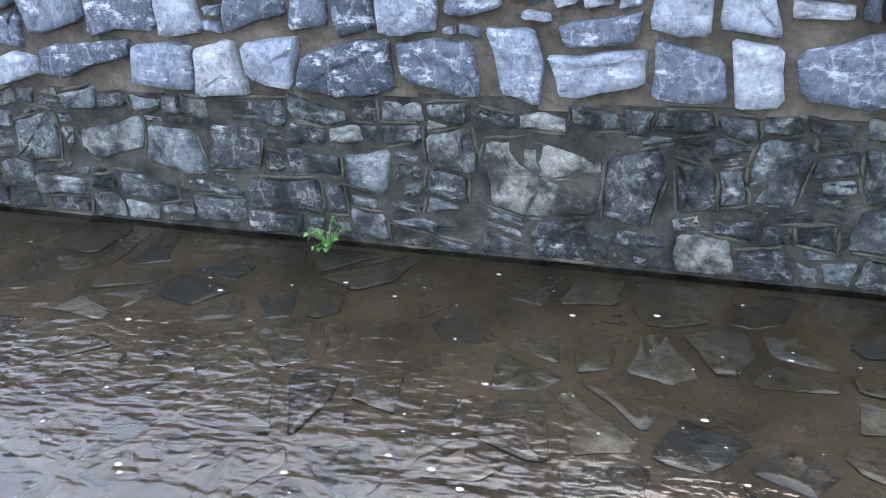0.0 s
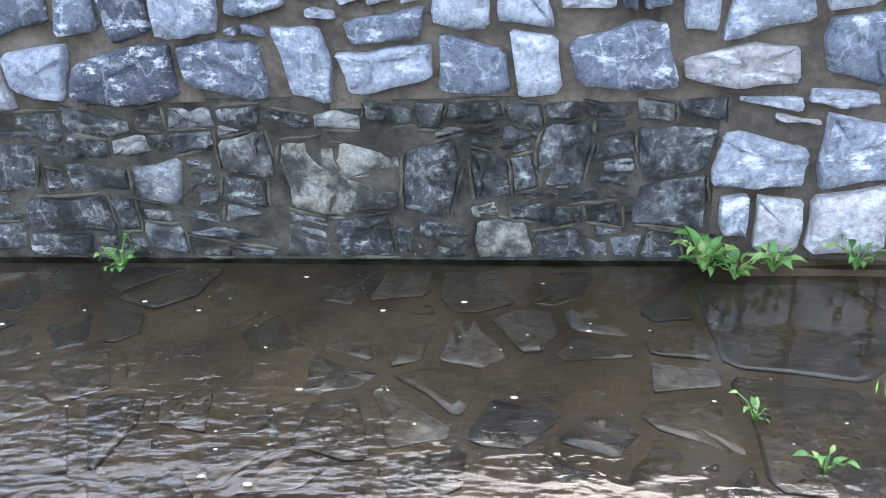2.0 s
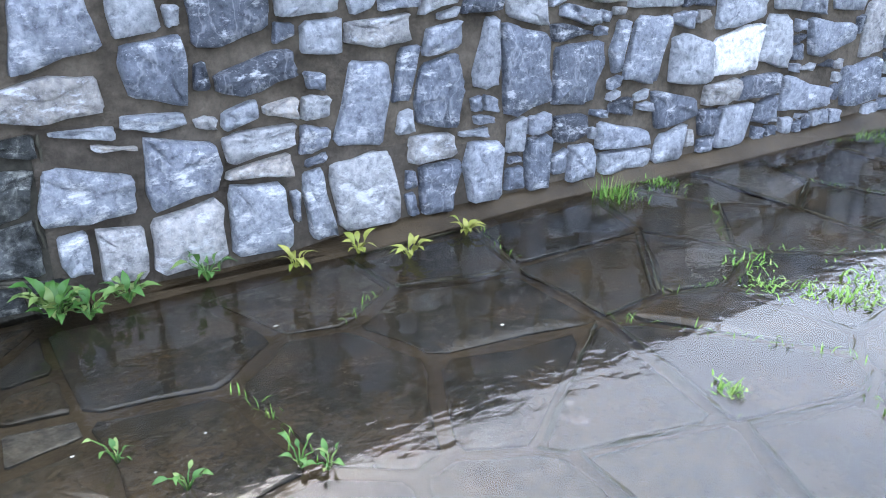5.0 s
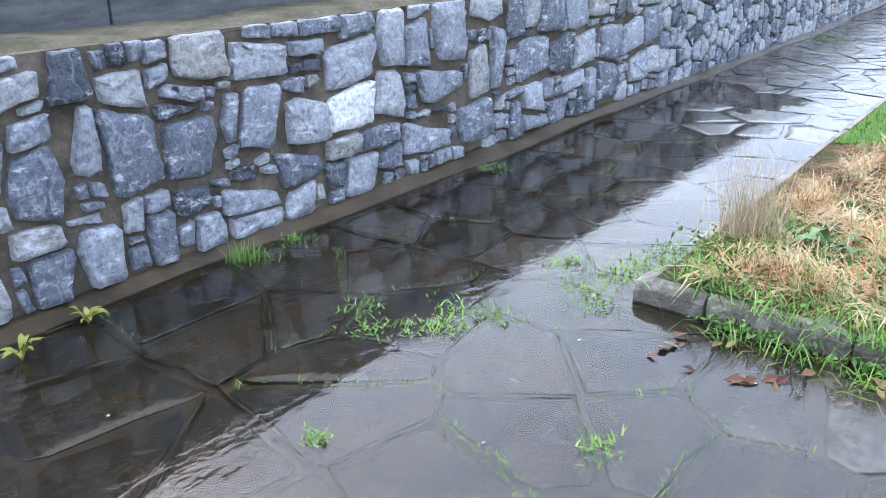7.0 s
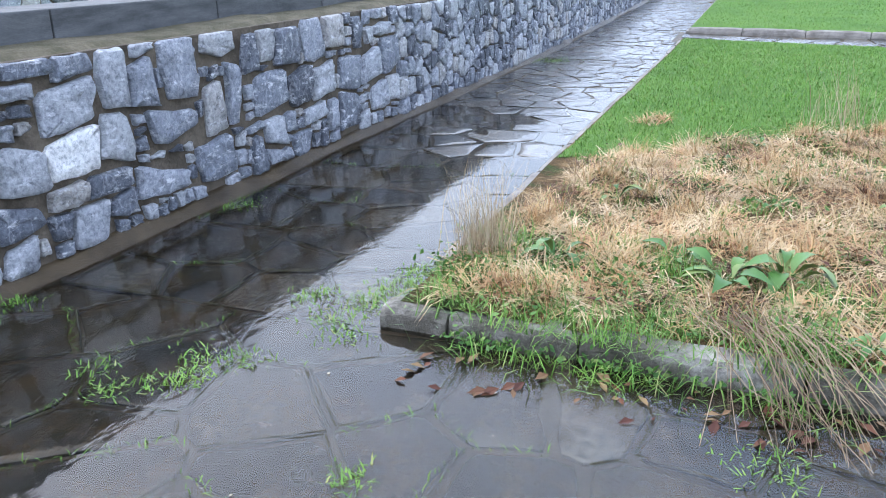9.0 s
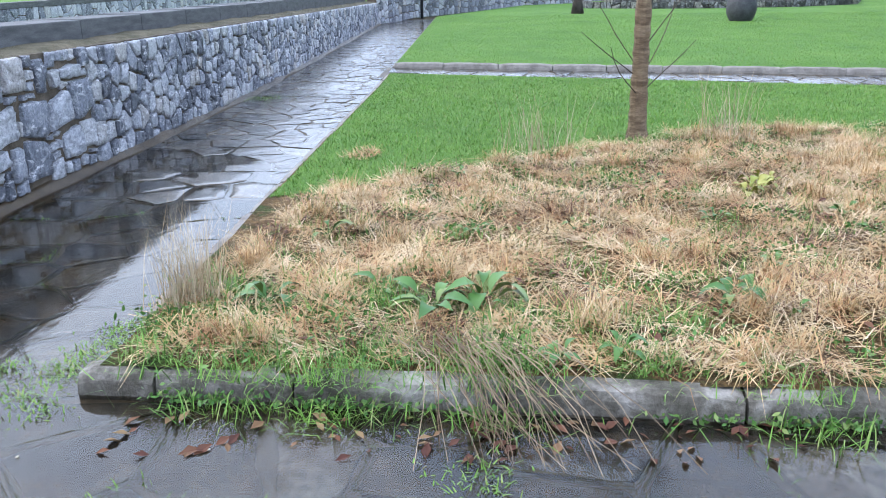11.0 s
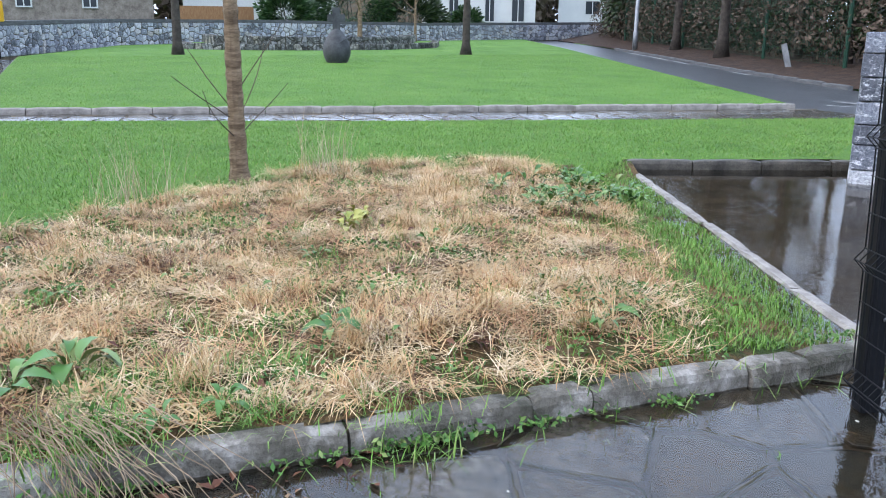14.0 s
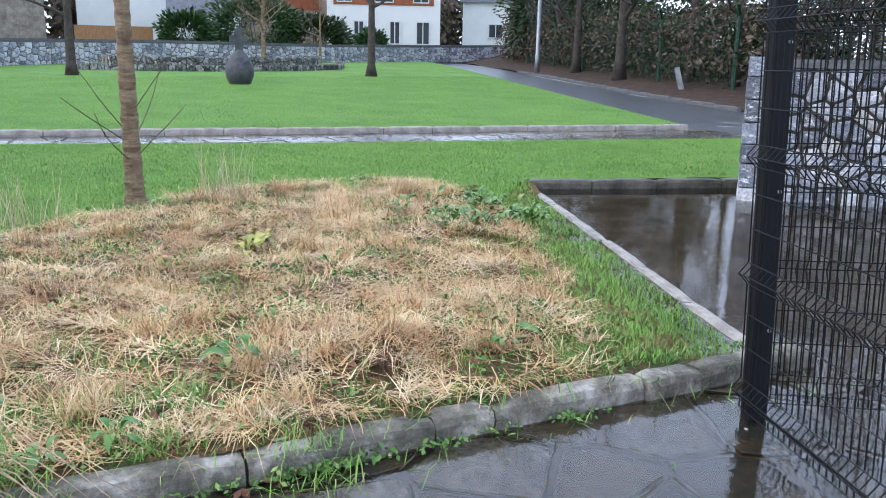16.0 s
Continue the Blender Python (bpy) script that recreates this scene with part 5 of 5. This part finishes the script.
def mesh_panel(parent, base, ang, length, tall, lift, out):
    """A folded wire panel, from base along ang degrees."""
    m = Matrix.Translation(base) @ Matrix.Rotation(radians(ang), 4, "Z")
    zs = [(lift, 0)]
    for f in FOLDS:
        zs += [(f - 0.05, 0), (f, out), (f + 0.05, 0)]
    zs.append((tall, 0))
    acc = Acc()
    acc.tube([(0, y, z) for z, y in zs], [0.0034] * len(zs), 5)
    wire = acc.mesh("vertical_wire", BLACK)
    k = 0
    while k * 0.045 < length:
        ob = new("vertical_wire", wire)
        ob.parent = parent
        ob.matrix_basis = parent.matrix_basis.inverted() @ m @ Matrix.Translation((k * 0.045, 0, 0))
        k += 1
    hor = Acc()
    hor.tube([(0, 0, 0), (length, 0, 0)], [0.003, 0.003], 5)
    bar = hor.mesh("horizontal_wire", BLACK)
    levels = [lift + 0.005, tall - 0.01]
    for i, f in enumerate(FOLDS):
        levels += [f - 0.05, f + 0.05]
        levels += [f + 0.21, f + 0.37]
    for z in levels:
        for y in (-0.005,):
            ob = new("horizontal_wire", bar)
            ob.parent = parent
            ob.matrix_basis = parent.matrix_basis.inverted() @ m @ Matrix.Translation((0, y, z))
    for f in FOLDS:
        ob = new("horizontal_wire", bar)
        ob.parent = parent
        ob.matrix_basis = parent.matrix_basis.inverted() @ m @ Matrix.Translation((0, out, f))


gate = empty("mesh_gate", (3.76, -3.58, 0))
tagged(gate, "open black steel gate of folded wire mesh", "gate")
gp = Acc()
gp.box((-0.045, -0.045, 0.0), (0.045, 0.045, 2.45))
gpost = part("gate_post", gp, BLACK, gate, "black square steel post", bevel=0.006)
gpost.rotation_euler = (0, 0, radians(-22))
for z in (0.45, 1.1, 1.75):
    b = Acc()
    b.tube([(-0.047, -0.02, z), (-0.06, -0.02, z)], [0.009, 0.006], 8)
    part("bolt", b, GALV, gpost, "small steel bolt")
mesh_panel(gate, (3.79, -3.51, 0), 158, 2.3, 2.4, 0.06, -0.045)
fence2 = empty("wire_fence", (3.75, -3.66, 0))
tagged(fence2, "fixed black folded wire mesh fence panel", "fence panel")
mesh_panel(fence2, (3.75, -3.66, 0), 229, 2.4, 2.4, 0.06, 0.045)
ep = Acc()
ep.box((-0.04, -0.04, 0), (0.04, 0.04, 2.45))
epost = part("panel_post", ep, BLACK, fence2, bevel=0.005)
epost.location = (-1.6, -1.84, 0)

gate.rotation_euler = (-0.021, 0.025, 0)
fence2.rotation_euler = (-0.021, 0.025, 0)

# ---- weeds, tufts and litter ----
def leaf_mesh(name, length, width, material, curl):
    v, f = [], []
    prof = (0.12, 0.75, 1.0, 0.7, 0.05)
    for i, w in enumerate(prof):
        t = i / (len(prof) - 1)
        z = curl * (t - t * t) * length - 0.25 * curl * t * t * length
        v += [(-w * width / 2, t * length, z + 0.12 * w * width), (0, t * length, z), (w * width / 2, t * length, z + 0.12 * w * width)]
    for i in range(len(prof) - 1):
        for k in (0, 1):
            f.append((3 * i + k, 3 * i + k + 1, 3 * i + k + 4, 3 * i + k + 3))
    a = Acc()
    a.add(v, f)
    return a.mesh(name, material, True)


KINDS = {}


def weed(name, label, at, leaves, length, width, material=LEAF, up=(0.3, 1.0), seed=0, stem=0.05, curl=0.9):
    rr = random.Random(seed)
    top = empty(name, at)
    tagged(top, label, "weed", group=name.replace("_", " ") + "s" if name != "clover_weed" else "")
    key = (length, width, material.name)
    if key not in KINDS:
        KINDS[key] = leaf_mesh("leaf", length, width, material, curl)
    st = Acc()
    for i in range(leaves):
        a = 6.283 * (i * 0.382 + 0.1 * rr.random())
        s = stem * rr.uniform(0.3, 1.2)
        tip = Vector((-math.sin(a) * s, math.cos(a) * s, s * rr.uniform(0.4, 1.6)))
        st.tube([(0, 0, -0.01), tip * 0.5 + Vector((0, 0, 0.3 * s)), tip], [0.003, 0.0025, 0.002], 4)
        ob = new("leaf", KINDS[key])
        ob.parent = top
        ob.location, ob.rotation_euler = tip, (rr.uniform(*up), rr.uniform(-0.4, 0.4), a)
        ob.scale = [rr.uniform(0.6, 1.15)] * 3
    part("stem", st, material, top)
    return top


weed("clover_weed", "small bright green weed at the wall foot", (-1.08, 3.44, 0.01), 22, 0.034, 0.03, LEAF, (-0.2, 0.6), 1, 0.065)
for i, (x, y, s, k) in enumerate(((1.17, 3.44, 0.09, 36), (1.27, 3.38, 0.07, 18), (1.42, 3.44, 0.07, 16), (1.72, 3.47, 0.08, 12))):
    weed("wall_weed", "leafy green weed growing at the wall foot", (x, y, 0.02), k, s, s * 0.42, LEAF, (0.25, 1.2), 10 + i, s * 0.7)
for i, (x, y) in enumerate(((2.07, 3.43), (2.35, 3.42), (2.51, 3.27), (2.86, 3.36))):
    weed("pale_weed", "yellow-green seedling at the wall foot", (x, y, 0.0), 10, 0.075, 0.03, PALE_LEAF, (0.2, 1.1), 20 + i, 0.03)
for i, (x, y) in enumerate(((1.27, 2.34), (1.61, 2.22), (1.15, 2.55), (1.55, 2.27))):
    weed("puddle_weed", "thin green seedling standing in the puddle", (x, y, -0.01), 6, 0.038, 0.018, LEAF, (0.0, 0.9), 30 + i, 0.05)
for i, (x, y, k, s) in enumerate(((5.22, -0.24, 10, 0.2), (5.08, 0.02, 10, 0.18), (5.3, 0.25, 7, 0.16), (5.27, -1.49, 11, 0.13), (5.35, -1.62, 9, 0.12), (4.96, -2.99, 10, 0.12), (4.85, -2.85, 9, 0.13), (4.62, -0.82, 8, 0.1), (6.4, 0.75, 5, 0.15), (4.55, -0.55, 9, 0.09), (5.2, 0.85, 6, 0.15))):
    weed("dock_weed", "broad-leaved green dock plant in the dry grass", (x, y, 0.13), k, s, s * 0.42, LEAF, (-0.1, 0.6), 40 + i, s * 0.4)
for i in range(30):
    x, y = 7.5 + 1.3 * rr.random(), -4.0 - 1.1 * rr.random()
    weed("nettle_patch", "clump of green weeds at the back of the bed", (x, y, 0.13), 12, 0.1, 0.05, LEAF, (0.1, 1.0), 60 + i, 0.08)
for i in range(3):
    weed("pale_plant", "pale yellow-green plant among the straw", (7.4 + 0.18 * i, -2.2 - 0.12 * i, 0.14), 13, 0.09, 0.06, PALE_LEAF, (0.1, 0.8), 80 + i, 0.07)
rr = random.Random(99)
for i in range(26):
    x, y = rr.uniform(4.7, 9.0), rr.uniform(-3.6, 0.9)
    if x > 8.6 + 0.5 * -y:
        continue
    weed("small_weed", "small green weed in the cut grass", (x, y, 0.12), rr.randint(5, 9), 0.07, 0.035, LEAF, (0.1, 0.9), 100 + i, 0.05)


def tuft(name, label, at, count, tall, spread, material, lean, seed, wide=0.004):
    q = np.random.default_rng(seed)
    p = np.stack([at[0] + q.normal(0, spread, count), at[1] + q.normal(0, spread, count), np.full(count, at[2])], 1)
    return tagged(blades(name, p, material, tall, wide, lean, seed, bent=0.5), label, "grass tuft", kind="stuff")


tuft("dry_tuft", "tall pale dry grass tuft at the bed corner", (5.15, 1.22, 0.1), 260, (0.2, 0.66), 0.07, DRY_STEM, (0.0, 0.42), 201, 0.004)
tuft("dry_tuft", "tall pale dry grass tuft on the straw edge", (9.3, -0.75, 0.12), 90, (0.15, 0.75), 0.16, DRY_STEM, (0.0, 0.55), 202, 0.005)
tuft("dry_tuft", "thin pale seed stems at the straw edge", (9.9, -2.75, 0.12), 90, (0.15, 0.95), 0.15, DRY_STEM, (0.0, 0.6), 203, 0.0055)
tuft("dry_tuft", "low dry grass tuft on the straw", (7.0, -0.8, 0.12), 200, (0.1, 0.3), 0.2, DRY_STEM, (0.1, 0.9), 204)
droop = Acc()
for i in range(55):
    y0 = rr.gauss(-0.3, 0.16)
    p0 = Vector((4.75 + rr.uniform(-0.1, 0.1), y0 + 0.12, 0.17))
    p1 = Vector((4.4 + rr.uniform(-0.06, 0.06), y0 - 0.02 + rr.uniform(-0.1, 0.1), 0.19 + rr.uniform(-0.03, 0.04)))
    p2 = Vector((4.0 + rr.uniform(-0.16, 0.2), y0 - 0.15 + rr.uniform(-0.22, 0.15), 0.015))
    droop.tube([p0, p1, p1.lerp(p2, 0.5) + Vector((-0.05, rr.uniform(-0.05, 0.05), rr.uniform(0.0, 0.07))), p2], [0.002, 0.0022, 0.0018, 0.0012], 3, cap=False)
tagged(part("drooping_stems", droop, varied("dead_brown_stems", ((0.0, (0.2, 0.13, 0.08)), (1.0, (0.55, 0.42, 0.28))), 0.8)), "bundle of dead grey stems hanging over the kerb", "dead stems", kind="stuff")

litter, petals = Acc(), Acc()
for i in range(240):
    if i % 3:
        x, y, z = rr.uniform(4.5, 8.5), rr.uniform(-3.8, 1.2), 0.17
    else:
        x, y, z = 4.15 + rr.uniform(-0.2, 0.12), rr.uniform(-1.5, 1.2), 0.006
    s, a = rr.uniform(0.015, 0.045), rr.uniform(0, 6.28)
    m = Matrix.Translation((x, y, z)) @ Euler((rr.uniform(-0.5, 0.5), rr.uniform(-0.5, 0.5), a)).to_matrix().to_4x4()
    litter.add([m @ Vector(q) for q in ((-s, 0, 0), (0, -s * 0.5, 0.2 * s), (s, 0, 0), (0, s * 0.5, 0.25 * s))], [(0, 1, 2, 3)])
tagged(part("fallen_leaves", litter, FALLEN), "brown fallen leaves on the straw and kerb", "leaves", kind="stuff")
for i in range(190):
    if i % 4:
        x, y = rr.gauss(-0.5, 1.1), rr.uniform(1.7, 3.45)
    else:
        x, y = rr.uniform(0.5, 4.4), rr.uniform(-3.5, 3.3)
    s = rr.choice((0.0025, 0.003, 0.004, 0.005, 0.009)) * rr.uniform(0.7, 1.3)
    a = rr.uniform(0, 6.28)
    pts = [(x + s * math.cos(a + k * 1.05) * (1 + 0.3 * (k % 2)), y + s * 0.8 * math.sin(a + k * 1.05), 0.004) for k in range(6)]
    petals.add(pts + [(x, y, 0.004 + s * 0.35)], [(k, (k + 1) % 6, 6) for k in range(6)])
tagged(part("floating_petals", petals, CREAM), "small cream petals and grit floating on the water", "petals", kind="stuff")
cushion = tuft("moss_cushion", "small green grass cushion on the ledge", (3.78, 3.35, 0.0), 160, (0.03, 0.12), 0.05, GRASS_BLADE, (0.0, 1.0), 210)
for i, (x, y, c, s) in enumerate(((4.67, 1.96, 80, 0.06), (4.12, 3.37, 50, 0.05), (3.73, 2.02, 60, 0.05), (3.32, 1.09, 50, 0.05), (3.93, 1.91, 60, 0.07), (3.83, -0.22, 80, 0.08), (3.66, 2.46, 40, 0.06), (2.8, 1.88, 40, 0.025), (3.52, 2.3, 50, 0.05), (3.64, 2.13, 50, 0.06), (3.93, 2.1, 50, 0.06), (4.45, 1.75, 70, 0.07), (4.3, 1.6, 60, 0.07), (4.68, 1.66, 130, 0.08), (4.92, 1.6, 150, 0.09), (5.15, 1.57, 90, 0.07), (6.0, 3.3, 60, 0.1), (14.5, 3.2, 260, 0.2))):
    tuft("joint_tuft", "green grass tuft rooted in a paving joint", (x, y, 0.0 + climb(x)), int(c * 1.6), (0.015, 0.05), s, GRASS_BLADE, (0.4, 1.45), 220 + i, 0.006)

# ---- flagstones ----
paving = empty("paving", (0, 0, 0))
tagged(paving, "crazy paving of dark wet flagstones", "paving", kind="structure")
r = random.Random(31)


def flag_z(x, y):
    return climb(x) - 0.0225 + 0.006 * math.sin(1.9 * x + 0.7 * y) * math.cos(1.4 * y - x * 0.8) + 0.008 * min(1, max(0, (x - 2.3) * 0.7)) + 0.0025 * min(8, max(0, x - 4.6))


moss, joint_fill = [], Acc()


def flags(bounds, spacing, gap, keep, limit_x, seed, raised=0.0, sunk=0.004, rugged=0.003):
    q = random.Random(seed)
    x0, x1, y0, y1 = bounds
    sd, y, row = [], y0 + spacing * 0.3, 0
    while y < y1:
        x = x0 + (0.5 if row % 2 else 0.05) * spacing
        while x < x1:
            sd.append((x + q.uniform(-0.44, 0.44) * spacing, y + q.uniform(-0.44, 0.44) * spacing))
            x += spacing * q.uniform(0.8, 1.35)
        y += spacing * 0.82
        row += 1
    far_ = Acc()
    for_moss = bounds[0] > 1 and bounds[1] < 9.1
    for poly in cells(sd, bounds, gap):
        cx, cy = sum(p[0] for p in poly) / len(poly), sum(p[1] for p in poly) / len(poly)
        if not keep(cx, cy):
            continue
        tilt = q.uniform(-0.003, 0.003)
        if for_moss:
            for i, p in enumerate(poly):
                b = poly[(i + 1) % len(poly)]
                mx, my = (p[0] + b[0]) / 2, (p[1] + b[1]) / 2
                n_ = math.hypot(b[0] - p[0], b[1] - p[1])
                if n_ > 0.06 and mx > 2.1 and q.random() < 0.5:
                    ox, oy = (b[1] - p[1]) / n_, (p[0] - b[0]) / n_
                    ring = []
                    cuts = max(2, int(n_ / 0.06))
                    for k in range(cuts + 1):
                        t, w_, h_ = k / cuts, gap * q.uniform(0.15, 0.5), q.uniform(-0.003, 0.004)
                        x_, y_ = p[0] + (b[0] - p[0]) * t, p[1] + (b[1] - p[1]) * t
                        i_ = q.uniform(0.0, 0.006)
                        ring += [(x_ - ox * i_, y_ - oy * i_, -0.006), (x_ + ox * w_ * 0.5, y_ + oy * w_ * 0.5, h_), (x_ + ox * w_, y_ + oy * w_, h_ - 0.004)]
                    joint_fill.add(ring, [(3 * k + e, 3 * k + e + 1, 3 * k + e + 4, 3 * k + e + 3) for k in range(cuts) for e in (0, 1)])
                if q.random() < (0.2 if 2.4 < mx < 4.6 and 0.4 < my < 2.5 else 0.07):
                    for k in range(int(60 * math.hypot(b[0] - p[0], b[1] - p[1]))):
                        t = q.random()
                        moss.append((p[0] + (b[0] - p[0]) * t + q.gauss(0, 0.014), p[1] + (b[1] - p[1]) * t + q.gauss(0, 0.014), -0.008))
        lift = raised + q.uniform(-sunk, 0.002)
        vs, fs = block(soften(poly, q, 0.1), lambda u, v, o: (u, v, flag_z(cx, cy) + climb(u) - climb(cx) + lift + tilt * (u - cx) / spacing + o), 0.004, 0.035, q, rugged, 0.94)
        if cx < limit_x:
            a = Acc()
            a.add(vs, fs, len(fs) // 4)
            part("flagstone", a, FLAG, paving)
        else:
            far_.add(vs, fs)
    if far_.v:
        ob = part("far_flagstones", far_, FLAG, paving)
        ob["kind"] = "stuff"


flags((-3.4, 1.1, 0.6, 3.5), 0.25, 0.045, lambda x, y: True, 9, 1, 0.0, 0.013, 0.006)
flags((1.12, 4.42, -4.6, 3.4), 0.54, 0.036, lambda x, y: True, 9, 2)
flags((4.44, 9.0, 1.52, 3.36), 0.52, 0.035, lambda x, y: True, 9, 3)
flags((9.02, 36.4, 1.5, 3.4), 0.42, 0.016, lambda x, y: True, 9, 4)
flags((12.8, 18.3, -14.9, 1.5), 0.6, 0.035, lambda x, y: 16.85 + (y - 1.42) * 0.268 < x < 18.0 + (y - 1.42) * 0.186, 9, 5, 0.078)
ob = part("joint_fill", joint_fill, JOINT_MOSS, paving, "mossy silt standing proud in the joints")
ob["kind"] = "stuff"
tagged(blades("joint_moss", np.array(moss), GRASS_BLADE, (0.014, 0.05), 0.005, (0.2, 1.3), 230, bent=0.9), "moss and short grass in the paving joints", "moss", kind="stuff")
